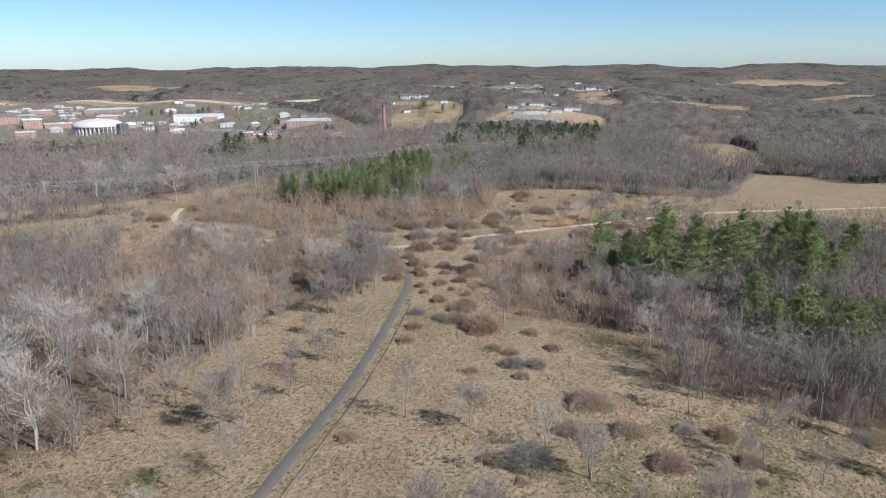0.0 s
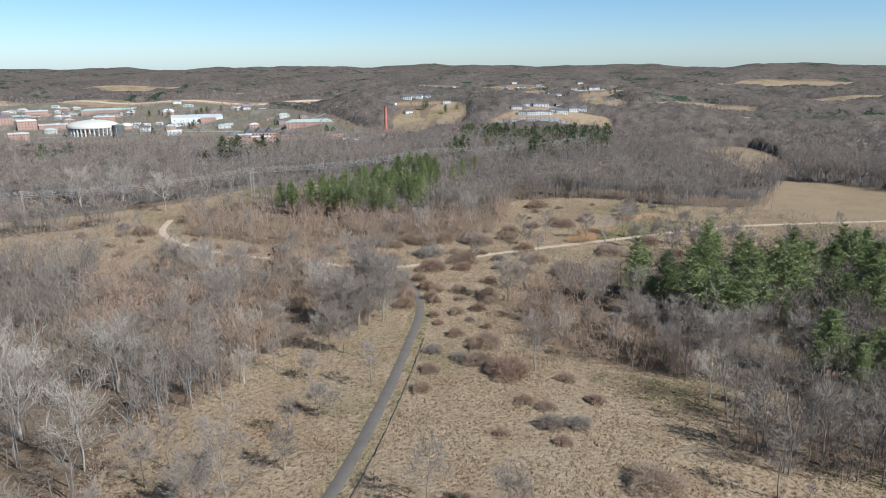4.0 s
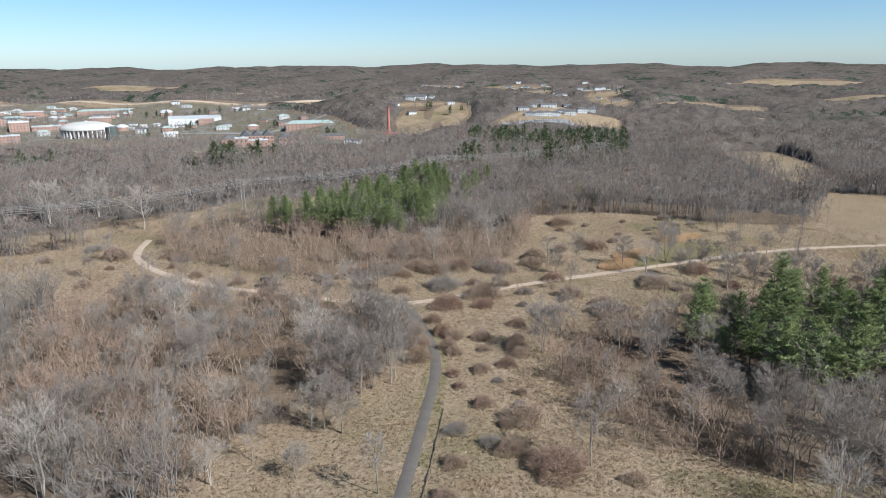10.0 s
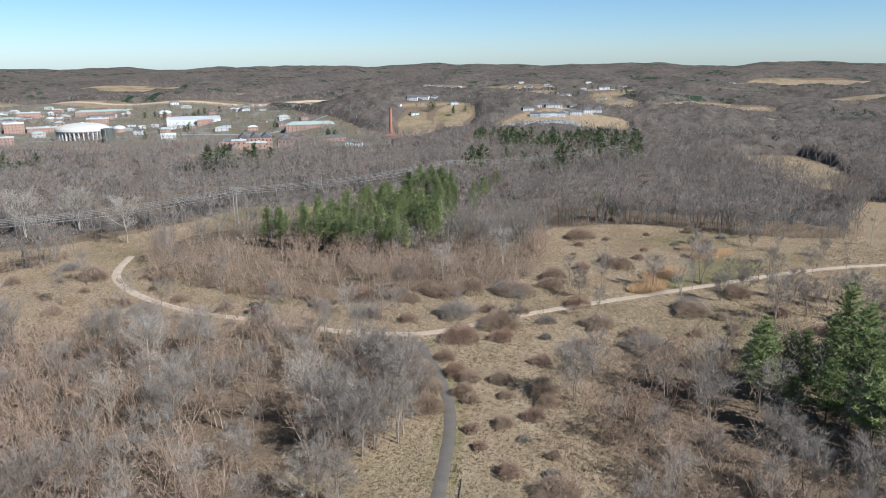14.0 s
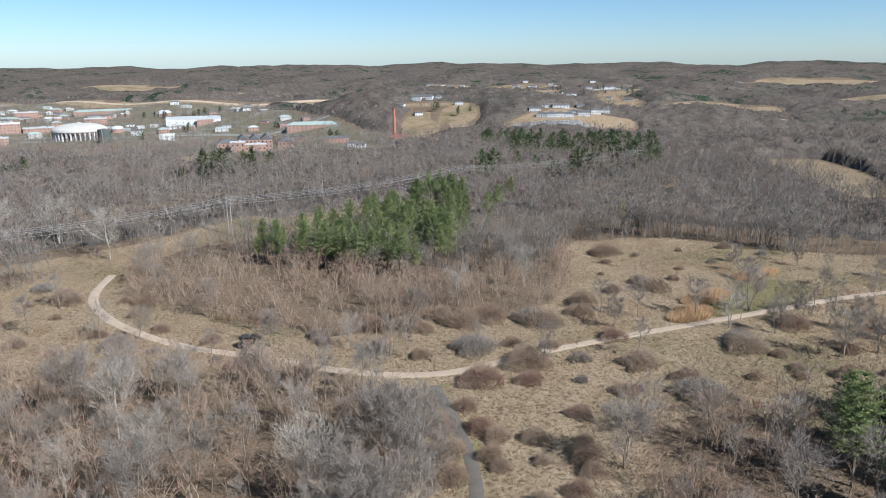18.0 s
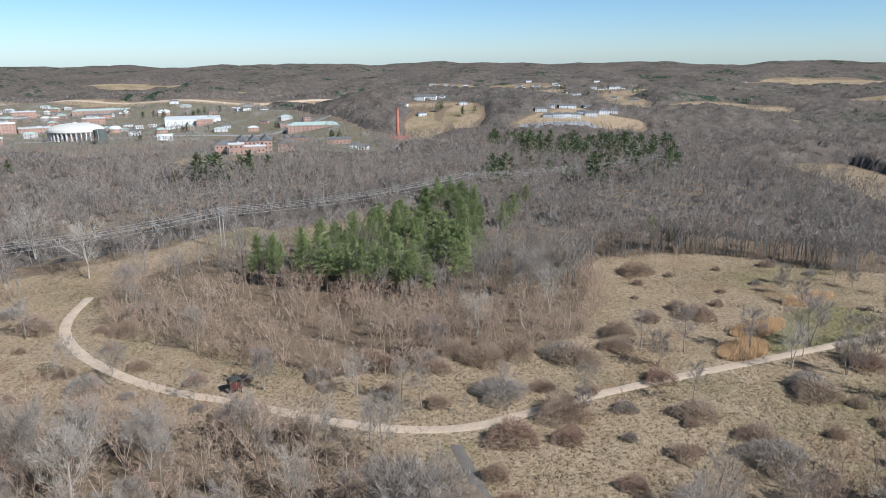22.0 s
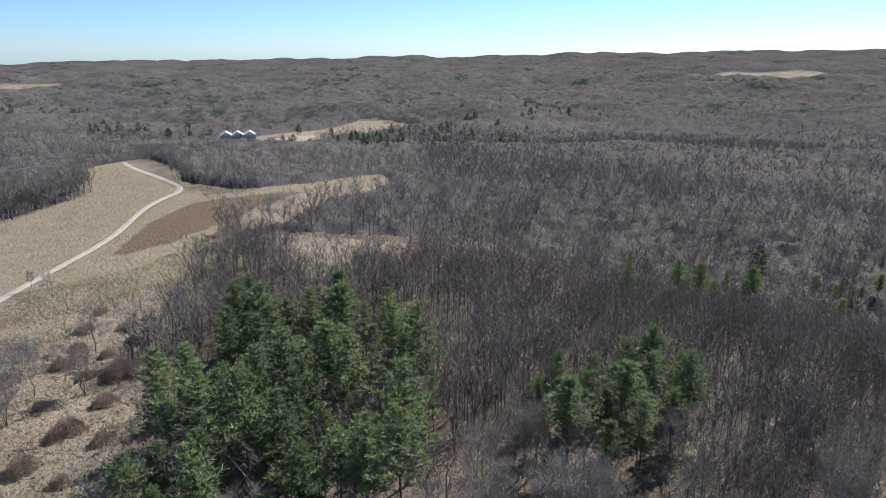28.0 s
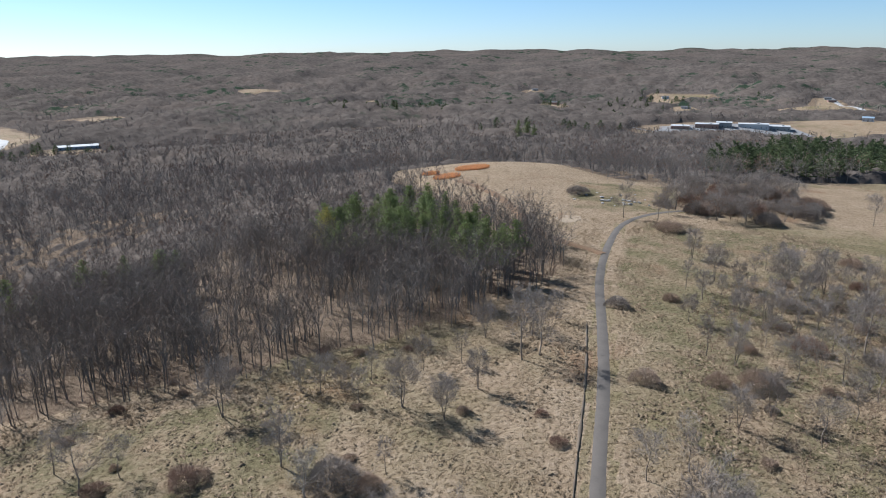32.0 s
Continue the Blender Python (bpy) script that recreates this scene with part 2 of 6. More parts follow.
M_WIRE = plain("dull_aluminium_wire", (0.294, 0.287, 0.28), (0.252, 0.245, 0.238), 0.2, 0.5, 1.0)
M_STEEL = plain("galvanised_steel", (0.28, 0.287, 0.294), (0.231, 0.238, 0.245), 0.3, 0.5, 1.0)
M_EARTH = plain("bare_tan_earth", (0.274, 0.211, 0.146), (0.22, 0.167, 0.11), 0.02, 0.95, 0.3)
M_STONE = plain("pale_broken_stone", (0.336, 0.315, 0.287), (0.252, 0.231, 0.21), 0.6, 0.95, 3.0)
M_LOT = plain("pale_parking_lot", (0.208, 0.202, 0.196), (0.159, 0.156, 0.153), 0.04, 0.9, 0.4)
M_PAINT = plain("faded_car_paint", (0.32, 0.32, 0.328), (0.24, 0.24, 0.248), 0.3, 0.4, 1.0)
M_RUBBER = plain("tyre_rubber", (0.03, 0.03, 0.03), None, 1.0, 0.9, 3.0)


# ---------------------------------------------------------------- the lie of the land

def smooth(a, b, v):
    k = np.clip((v - a) / (b - a), 0.0, 1.0)
    return k * k * (3 - 2 * k)


def rolls(x, y):
    """Gentle rolling of the land, about -1 to 1."""
    return (np.sin(x / 171 + 1.3 * np.sin(y / 233 + 0.4)) * np.cos(y / 203 + 0.9 * np.sin(x / 157 + 2.0))
            + 0.5 * np.sin(x / 71 + y / 93 + 1.1) * np.cos(y / 61 - x / 119))


def hump(x, y, cx, cy, sx, sy, turn=0.0):
    c, s = math.cos(math.radians(turn)), math.sin(math.radians(turn))
    u, v = (x - cx) * c + (y - cy) * s, (y - cy) * c - (x - cx) * s
    return np.exp(-(u / sx) ** 2 - (v / sy) ** 2)


def height(x, y):
    """The land's height in metres: a grassy ridge, a valley with a town to the north, wooded hills all round."""
    x, y = np.asarray(x, float), np.asarray(y, float)
    d = np.hypot(x - 40, y - 160)
    far = smooth(1500, 4300, d)
    south = smooth(-0.3, 0.95, (-(y - 160) + (x - 40) * 0.2) / np.maximum(d, 1.0))
    z = 4.5 - 42 * smooth(250, 950, d)
    z = z + 7 * hump(x, y, 10, 50, 110, 90) + 8 * hump(x, y, -60, -110, 160, 110)
    z = z - 24 * hump(x, y, 190, 10, 75, 130, -40) - 22 * hump(x, y, 330, -170, 160, 200, 0)
    z = z + 10 * hump(x, y, 400, 270, 140, 100, 20) + 25 * hump(x, y, 330, 1150, 300, 180) + 33 * hump(x, y, 100, 1330, 200, 160)
    z = z + 12 * hump(x, y, 345, 575, 100, 80)
    z = z + 7 * hump(x, y, -40, -165, 65, 60) - 16 * hump(x, y, -70, -300, 170, 70)
    z = z + rolls(x, y) * (1.0 + 11 * smooth(350, 1200, d))
    z = z + far * (42 + 56 * south) + 8 * far * rolls(x / 2.6 + 300, y / 2.6)
    return z


# ---------------------------------------------------------------- mesh tools
rng = np.random.default_rng(7)


def ground_z(x, y):
    return float(height(x, y))


def mesh_of(name, verts, tris, mats, which=None):
    """A mesh from arrays of corners and triangles."""
    me = bpy.data.meshes.new(name)
    verts, tris = np.asarray(verts, np.float32), np.asarray(tris, np.int32)
    k = tris.shape[1]
    me.vertices.add(len(verts))
    me.vertices.foreach_set("co", verts.ravel())
    me.loops.add(tris.size)
    me.loops.foreach_set("vertex_index", tris.ravel())
    me.polygons.add(len(tris))
    me.polygons.foreach_set("loop_start", np.arange(0, tris.size, k, dtype=np.int32))
    for m in mats:
        me.materials.append(m)
    if which is not None:
        me.polygons.foreach_set("material_index", np.asarray(which, np.int32))
    me.update(calc_edges=True)
    return me


class Soup:
    """Gathers triangles."""

    def __init__(self):
        self.v, self.t, self.n = [], [], 0

    def add(self, v, t):
        self.v.append(np.asarray(v, float))
        self.t.append(np.asarray(t, int) + self.n)
        self.n += len(v)

    def arrays(self):
        return np.concatenate(self.v), np.concatenate(self.t)

    def tube(self, a, b, ra, rb, sides=4):
        a, b = np.asarray(a, float), np.asarray(b, float)
        d = b - a
        d = d / (np.linalg.norm(d) + 1e-9)
        u = np.cross(d, (0.0, 0.0, 1.0) if abs(d[2]) < 0.9 else (1.0, 0.0, 0.0))
        u = u / np.linalg.norm(u)
        w = np.cross(d, u)
        ang = np.arange(sides) * 2 * math.pi / sides
        ring = np.cos(ang)[:, None] * u + np.sin(ang)[:, None] * w
        i = np.arange(sides)
        j = (i + 1) % sides
        self.add(np.concatenate([a + ring * ra, b + ring * rb]), np.concatenate([np.stack([i, j, j + sides], 1), np.stack([i, j + sides, i + sides], 1)]))

    def blades(self, base, tip, width, g):
        """Thin three-cornered blades from base to tip, all at once."""
        d = tip - base
        side = np.cross(d, g.normal(size=d.shape))
        side = side / (np.linalg.norm(side, axis=1, keepdims=True) + 1e-9) * np.reshape(width, (-1, 1)) * 0.5
        k = np.arange(len(base))
        self.add(np.concatenate([base - side, base + side, tip]), np.stack([k, k + len(base), k + 2 * len(base)], 1))


def bare_tree(seed, h=10.0, limbs=13, subs=5, twigs=7, spread=0.34, width=0.06, lean=0.04, low=0.28, sides=4, forks=1):
    """A leafless tree: the wood (trunk, limbs, branches) and its twigs."""
    g = np.random.default_rng(seed)
    wood, crown = Soup(), Soup()
    for f in range(forks):
        p = np.array([0.0, 0.0, -0.3])
        top = np.array([g.normal() * lean * h + (f - (forks - 1) / 2) * 0.12 * h, g.normal() * lean * h, h * g.uniform(0.8, 0.92)])
        knots = [p + (top - p) * k + (np.array([g.normal(), g.normal(), 0]) * 0.018 * h if 0 < k < 1 else 0) for k in (0, 0.3, 0.6, 0.85, 1.0)]
        r = h * 0.0095 + 0.02
        rad = [r * 1.25, r, r * 0.7, r * 0.38, r * 0.15]
        for k in range(4):
            wood.tube(knots[k], knots[k + 1], rad[k], rad[k + 1], sides + 1)
        ends = []
        for i in range(limbs):
            k = low + (0.95 - low) * (i + g.uniform(0, 1)) / limbs
            q = k * 4
            s = knots[min(int(q), 3)] * (1 - q % 1) + knots[min(int(q), 3) + 1] * (q % 1)
            az = i * 2.4 + g.uniform(-0.5, 0.5)
            up = g.uniform(0.45, 1.0) + 0.4 * k
            length = spread * h * g.uniform(0.75, 1.2) * (1.15 - 0.75 * max(0, k - 0.45))
            d = np.array([math.cos(az), math.sin(az), up])
            d = d / np.linalg.norm(d)
            m = s + d * length * 0.5
            e = m + (d + np.array([0, 0, 0.25])) * length * 0.5
            rl = r * 0.36 * (1.2 - k * 0.7)
            wood.tube(s, m, rl, rl * 0.65, 3)
            wood.tube(m, e, rl * 0.65, rl * 0.2, 3)
            ends.append((e, d, length * 0.35))
            for _ in range(subs):
                u = g.uniform(0.3, 1.0)
                b = s + (m - s) * u * 2 if u < 0.5 else m + (e - m) * (u * 2 - 1)
                dd = d + g.normal(size=3) * 0.55 + np.array([0, 0, 0.25])
                dd = dd / np.linalg.norm(dd)
                ll = length * g.uniform(0.3, 0.55)
                wood.tube(b, b + dd * ll, rl * 0.35, rl * 0.1, 3)
                ends.append((b + dd * ll * 0.6, dd, ll))
        ends.append((knots[4], np.array([0, 0, 1.0]), 0.12 * h))
        for e, d, ll in ends:
            n = twigs
            base = e + g.normal(size=(n, 3)) * ll * 0.22
            way = d + g.normal(size=(n, 3)) * 0.6 + np.array([0, 0, 0.2])
            way = way / np.linalg.norm(way, axis=1, keepdims=True)
            crown.blades(base, base + way * (ll * g.uniform(0.5, 1.0, (n, 1))), np.full(n, width), g)
    return wood.arrays(), crown.arrays()


def woodland_tree(seed, h, leaders, branches, twigs, width, spread=0.24, fork=0.35, limb=0.12, sides=4, up=0.15, loose=0.85):
    """A leafless tree for the woods: a trunk that forks into leaders, branches and a haze of fine twigs; the last array tells wood (1) from twigs (0)."""
    g = np.random.default_rng(seed)
    s = Soup()
    top = np.array([g.normal() * 0.03 * h, g.normal() * 0.03 * h, h * (fork + 0.25)])
    r = h * 0.0075 + 0.03
    s.tube((0, 0, -0.4), top, r, r * 0.55, sides)
    az = np.arange(leaders) * 2.4 + g.uniform(-0.5, 0.5, leaders)
    k = g.uniform(0.5, 1.0, leaders)
    a = top * k[:, None]
    rise = (h - a[:, 2]) * g.uniform(0.5, 0.95, leaders)
    out = spread * h * g.uniform(0.5, 1.35, leaders)
    e = a + np.stack([np.cos(az) * out, np.sin(az) * out, rise], 1)
    s.blades(a, e, np.full(leaders, limb), g)

    def spring(a, e, n, length, stray):
        i = g.integers(0, len(a), n)
        u = g.uniform(0.2, 1.0, (n, 1))
        base = a[i] + (e[i] - a[i]) * u
        d = e[i] - a[i]
        d = d / np.linalg.norm(d, axis=1, keepdims=True)
        way = d + g.normal(size=(n, 3)) * stray + np.array([0, 0, up])
        way = way / np.linalg.norm(way, axis=1, keepdims=True)
        return base, base + way * (length * g.uniform(0.55, 1.3, (n, 1)))

    b0, b1 = spring(a, e, branches, 0.2 * h, min(0.75, loose))
    s.blades(b0, b1, np.full(branches, limb * 0.55), g)
    wood = sum(len(t) for t in s.t)
    t0, t1 = spring(np.concatenate([a, b0, b0]), np.concatenate([e, b1, b1]), twigs, 0.1 * h, loose)
    s.blades(t0, t1, width * g.uniform(0.7, 1.4, twigs), g)
    v, t = s.arrays()
    return v, t, (np.arange(len(t)) < wood).astype(int)


def pine_tree(seed, h=20.0, tiers=15, per=6, low=0.38, spread=0.19, clump=5, fans=9):
    """A white pine: trunk with branches, and needle clumps on every branch."""
    g = np.random.default_rng(seed)
    wood, crown = Soup(), Soup()
    r = h * 0.011
    lean = np.array([g.normal() * 0.012 * h, g.normal() * 0.012 * h, h])
    wood.tube((0, 0, -0.3), lean * 0.5, r, r * 0.72, 6)
    wood.tube(lean * 0.5, lean * 0.98, r * 0.72, r * 0.12, 5)
    for i in range(tiers):
        k = low + (0.985 - low) * i / (tiers - 1) + g.uniform(-0.012, 0.012)
        q = max(0.0, (k - low) / (1 - low))
        out = spread * h * min(1.0, 0.55 + 2.2 * q) * (1.06 - q) ** 0.85 + 0.25
        for j in range(per if g.uniform() < 0.85 else per - 2):
            az = j * 2 * math.pi / per + i * 1.1 + g.uniform(-0.35, 0.35)
            ln = out * g.uniform(0.55, 1.25)
            d = np.array([math.cos(az), math.sin(az), g.uniform(0.05, 0.4) + 0.5 * q])
            s = lean * k
            wood.tube(s, s + d * ln, r * 0.2, r * 0.05, 3)
            for c in range(clump):
                u = 1.0 - 0.22 * c + g.uniform(-0.08, 0.08)
                m = s + d * ln * u + g.normal(size=3) * 0.08 * ln
                size = (0.40 + 0.15 * ln) * g.uniform(0.75, 1.3)
                way = g.normal(size=(fans, 3)) * np.array([1, 1, 0.6]) + d * 0.8 + np.array([0, 0, 0.45])
                way = way / np.linalg.norm(way, axis=1, keepdims=True)
                crown.blades(m - way * size * 0.25, m + way * size, np.full(fans, size * 0.3), g)
    return wood.arrays(), crown.arrays()


def shrub(seed, w=5.0, h=2.8, stems=16, twigs=520, width=0.05):
    """A leafless many-stemmed shrub: stems and a dome of twigs."""
    g = np.random.default_rng(seed)
    wood, crown = Soup(), Soup()
    wood.tube((0, 0, -0.3), (g.normal() * 0.1 * w, g.normal() * 0.1 * w, h * 0.8), 0.09, 0.03, 5)
    for _ in range(stems):
        a = np.array([g.normal() * 0.16 * w, g.normal() * 0.16 * w, -0.15])
        b = a + np.array([g.normal() * 0.2 * w, g.normal() * 0.2 * w, h * g.uniform(0.5, 0.95)])
        m = (a + b) / 2 + g.normal(size=3) * 0.05 * w
        crown.tube(a, m, 0.05, 0.035, 3)
        crown.tube(m, b, 0.035, 0.012, 3)
    az, rad = g.uniform(0, 2 * math.pi, twigs), np.sqrt(g.uniform(0, 1, twigs))
    lump = 1 + 0.22 * np.sin(az * 3 + seed) + 0.12 * np.sin(az * 7 + 2 * seed)
    z = h * np.sqrt(np.maximum(0.02, 1 - rad ** 2)) * g.uniform(0.25, 0.95, twigs) * (0.85 + 0.15 * lump)
    base = np.stack([np.cos(az) * rad * w * 0.46 * lump, np.sin(az) * rad * w * 0.46 * lump, z], 1)
    way = np.stack([np.cos(az) * rad, np.sin(az) * rad, np.full(twigs, 0.75)], 1) + g.normal(size=(twigs, 3)) * 0.5
    way = way / np.linalg.norm(way, axis=1, keepdims=True)
    crown.blades(base, base + way * (0.22 * h * g.uniform(0.5, 1.3, (twigs, 1))), np.full(twigs, width), g)
    return wood.arrays(), crown.arrays()


def scatter_join(name, protos, xs, ys, scales, mats, which=None, sink=0.0, lift=None, trunk=None):
    """Many plants as one object: each is a turned and scaled copy of one of the protos."""
    V, T, W, n = [], [], [], 0
    zs = height(xs, ys) if lift is None else lift
    pick = rng.integers(0, len(protos), len(xs)) if which is None else which
    turn = rng.uniform(0, 2 * math.pi, len(xs))
    for p, proto in enumerate(protos):
        v, t = proto[:2]
        m = np.nonzero(pick == p)[0]
        if not len(m):
            continue
        c, s, k = np.cos(turn[m]), np.sin(turn[m]), scales[m]
        x = (v[None, :, 0] * c[:, None] - v[None, :, 1] * s[:, None]) * k[:, None] + xs[m][:, None]
        y = (v[None, :, 0] * s[:, None] + v[None, :, 1] * c[:, None]) * k[:, None] + ys[m][:, None]
        z = v[None, :, 2] * k[:, None] + (zs[m] - sink)[:, None]
        V.append(np.stack([x, y, z], -1).reshape(-1, 3))
        T.append((t[None] + (np.arange(len(m)) * len(v))[:, None, None] + n).reshape(-1, 3))
        slot = np.full(len(t), p % len(mats))
        if len(proto) > 2:
            slot[proto[2] == 1] = len(mats)
        W.append(np.tile(slot, len(m)))
        n += len(m) * len(v)
    return new(name, mesh_of(name, np.concatenate(V), np.concatenate(T), mats + [trunk or M_TRUNK], np.concatenate(W)))


def inside(poly, x, y):
    """Which points lie in a polygon."""
    x, y = np.asarray(x, float), np.asarray(y, float)
    r = np.zeros(x.shape, bool)
    for (x0, y0), (x1, y1) in zip(poly, poly[1:] + poly[:1]):
        c = ((y0 > y) != (y1 > y)) & (x < (x1 - x0) * (y - y0) / (y1 - y0 + 1e-12) + x0)
        r ^= c
    return r


def near_line(line, x, y):
    """The distance of points from a chain of straight pieces."""
    x, y = np.asarray(x, float), np.asarray(y, float)
    best = np.full(x.shape, 1e9)
    for (x0, y0), (x1, y1) in zip(line, line[1:]):
        k = np.clip(((x - x0) * (x1 - x0) + (y - y0) * (y1 - y0)) / ((x1 - x0) ** 2 + (y1 - y0) ** 2), 0, 1)
        best = np.minimum(best, np.hypot(x - x0 - k * (x1 - x0), y - y0 - k * (y1 - y0)))
    return best


def rounded(line, times=3):
    """A chain with its corners cut."""
    for _ in range(times):
        out = [line[0]]
        for (x0, y0), (x1, y1) in zip(line, line[1:]):
            out += [(x0 * 0.75 + x1 * 0.25, y0 * 0.75 + y1 * 0.25), (x0 * 0.25 + x1 * 0.75, y0 * 0.25 + y1 * 0.75)]
        line = out + [line[-1]]
    return line


def ribbon(name, line, width, mat, lift=0.06, cross=4, wobble=0.25):
    """A road laid on the land, with a slight crown and uneven edges."""
    pts = []
    for (x0, y0), (x1, y1) in zip(line, line[1:]):
        n = max(1, int(math.hypot(x1 - x0, y1 - y0) / 1.5))
        pts += [(x0 + (x1 - x0) * k / n, y0 + (y1 - y0) * k / n) for k in range(n)]
    p = np.array(pts + [line[-1]], float)
    d = np.gradient(p, axis=0)
    d = d / (np.linalg.norm(d, axis=1, keepdims=True) + 1e-9)
    side = np.stack([-d[:, 1], d[:, 0]], 1)
    g = np.random.default_rng(len(p))
    k = np.linspace(-0.5, 0.5, cross + 1)
    w = width + g.normal(size=(len(p), 1)) * wobble * 0.4
    grid = p[:, None] + side[:, None] * (k[None, :, None] * w[:, None])
    z = height(grid[..., 0], grid[..., 1]) + lift + 0.05 * (1 - (2 * k[None]) ** 2)
    z[:, 0] -= lift + 0.1
    z[:, -1] -= lift + 0.1
    v = np.concatenate([grid, z[..., None]], -1).reshape(-1, 3)
    i, j = np.meshgrid(np.arange(len(p) - 1), np.arange(cross), indexing="ij")
    q = (i * (cross + 1) + j).ravel()
    f = np.stack([q, q + 1, q + cross + 2, q + cross + 1], 1)
    return new(name, mesh_of(name, v, f, [mat]))


def part(name, bm, material, parent, label=""):
    me = bpy.data.meshes.new(name)
    bm.to_mesh(me)
    bm.free()
    me.materials.append(material)
    ob = new(name, me)
    ob.parent = parent
    return tagged(ob, label)


def share(name, me, parent, m=None):
    ob = new(name, me)
    ob.parent = parent
    if m is not None:
        ob.matrix_basis = m
    return ob


def box(bm, x0, x1, y0, y1, z0, z1):
    v = [bm.verts.new(p) for p in ((x0, y0, z0), (x1, y0, z0), (x1, y1, z0), (x0, y1, z0), (x0, y0, z1), (x1, y0, z1), (x1, y1, z1), (x0, y1, z1))]
    for f in ((3, 2, 1, 0), (4, 5, 6, 7), (0, 1, 5, 4), (1, 2, 6, 5), (2, 3, 7, 6), (3, 0, 4, 7)):
        bm.faces.new([v[k] for k in f])


def prism(bm, outline, z0, z1):
    """An upright prism over a flat outline."""
    a = [bm.verts.new((x, y, z0)) for x, y in outline]
    b = [bm.verts.new((x, y, z1)) for x, y in outline]
    n = len(a)
    for k in range(n):
        bm.faces.new((a[k], a[(k + 1) % n], b[(k + 1) % n], b[k]))
    bm.faces.new(a[::-1])
    bm.faces.new(b)


def lathe(bm, profile, n=24):
    """A turned shape from (radius, height) pairs."""
    rings = [[bm.verts.new((r * math.cos(2 * math.pi * k / n), r * math.sin(2 * math.pi * k / n), z)) for k in range(n)] for r, z in profile]
    for a, b in zip(rings, rings[1:]):
        for k in range(n):
            bm.faces.new((a[k], a[(k + 1) % n], b[(k + 1) % n], b[k]))
    bm.faces.new(rings[0][::-1])
    bm.faces.new(rings[-1])


def empty(name, label, category, m, group=""):
    ob = new(name)
    ob.empty_display_size = 0.5
    ob.matrix_world = m
    return tagged(ob, label, category, group)


# ---------------------------------------------------------------- the plan
TRAIL = rounded([(-97, -66), (-80, -63), (-63, -50), (-50, -25), (-37, 6), (-28, 36), (-20, 62), (-11.5, 85), (-1.5, 114), (5.6, 139), (12.5, 166), (18, 188), (18.5, 204), (16, 224)])
TRACK = rounded([(-69, 312), (-69, 297), (-66, 285), (-57, 271), (-45, 259), (-34, 251), (-21, 245), (-6, 236), (8, 230), (20, 229), (31, 233), (46, 238), (62, 242), (88, 248), (108, 253), (128, 258), (154, 261), (197, 257), (233, 252), (270, 255), (292, 250)])
FORK = rounded([(285, 252), (300, 247), (320, 261), (350, 285), (382, 302)])
SPUR = rounded([(-45, -14), (-42, -20), (-36, -30), (-32, -48), (-32, -71), (-29, -93), (-25, -106), (-18, -120)])
MEADOW_A = [(97, 62), (77, 59), (60, 57), (43, 54), (28, 49), (12, 44), (-5, 30), (-20, 16), (-31, -2), (-34, -30), (-24, -66), (-2, -104), (8, -135), (2, -178), (-60, -190), (-72, -140),
            (-80, -118), (-118, -112), (-183, -145), (-280, -170), (-280, -20), (-150, 30), (-90, 70), (-55, 92), (-41, 97), (-36, 113), (-32, 136), (-22, 145), (-21, 160), (-7, 169), (9, 182), (12, 205), (8, 221), (16, 215), (14, 70)]
MEADOW_B = [(60, 215), (8, 221), (0, 229), (-10, 230), (-21, 234), (-31, 238), (-46, 243), (-69, 243), (-120, 236), (-140, 275), (-110, 292), (-92, 300), (-74, 338), (-57, 364), (-36, 388), (-26, 372), (-36, 352), (-60, 344), (-64, 317),
            (-61, 296), (-50, 279), (-36, 272), (-22, 260), (-6, 249), (10, 250), (25, 262), (37, 256), (51, 262), (62, 281), (71, 315), (76, 322), (95, 326), (120, 321), (140, 300), (172, 285), (180, 250)]
MEADOW_C = [(180, 262), (172, 285), (192, 312), (222, 347), (243, 332), (252, 301), (300, 284), (351, 313), (375, 312), (395, 298), (352, 270), (310, 253), (297, 224), (318, 193), (358, 163), (329, 163), (290, 184), (251, 199), (238, 219),
            (221, 213), (181, 214), (147, 211), (133, 215), (120, 196), (102, 199), (90, 198), (69, 203), (55, 210), (40, 215), (60, 250)]
MEADOW_D = [(60, 221), (60, 209), (46, 204), (41, 190), (40, 168), (44, 152), (55, 142), (68, 133), (76, 130), (66, 124), (58, 118), (53, 107), (64, 102), (76, 96), (92, 80), (97, 62), (40, 54), (5, 46), (5, 215)]
GLADE = [(236, 202), (236, 172), (238, 142), (203, 168), (190, 182)]
STRIP = [(266, 518), (294, 506), (292, 474), (281, 446), (266, 418), (250, 390), (238, 374), (225, 382), (232, 410), (240, 440), (249, 475), (256, 500)]
TILLED = [(208, 245), (248, 246), (278, 238), (308, 194), (280, 210), (251, 219), (225, 232)]
HAY = [(172, 268), (176, 286), (192, 312), (222, 347), (243, 332), (252, 301), (300, 284), (351, 313), (372, 308), (352, 270), (310, 253), (297, 224), (318, 193), (358, 163), (329, 163), (290, 184), (251, 199), (238, 219), (200, 232), (185, 250)]
LAWN = [(82, 250), (95, 266), (117, 277), (127, 267), (110, 254.5), (102, 251)]
DAMP = [(-38, 10), (-56, -30), (-70, -52), (-100, -40), (-140, -20), (-160, 30), (-75, 98), (-24, 96), (-28, 50)]
DAMP_C = [(60, 100), (75, 109), (94, 86), (99, 64), (88, 63), (80, 80), (66, 92)]
DAMP_E = [(20, 60), (60, 58), (90, 64), (80, 90), (50, 100), (25, 85)]
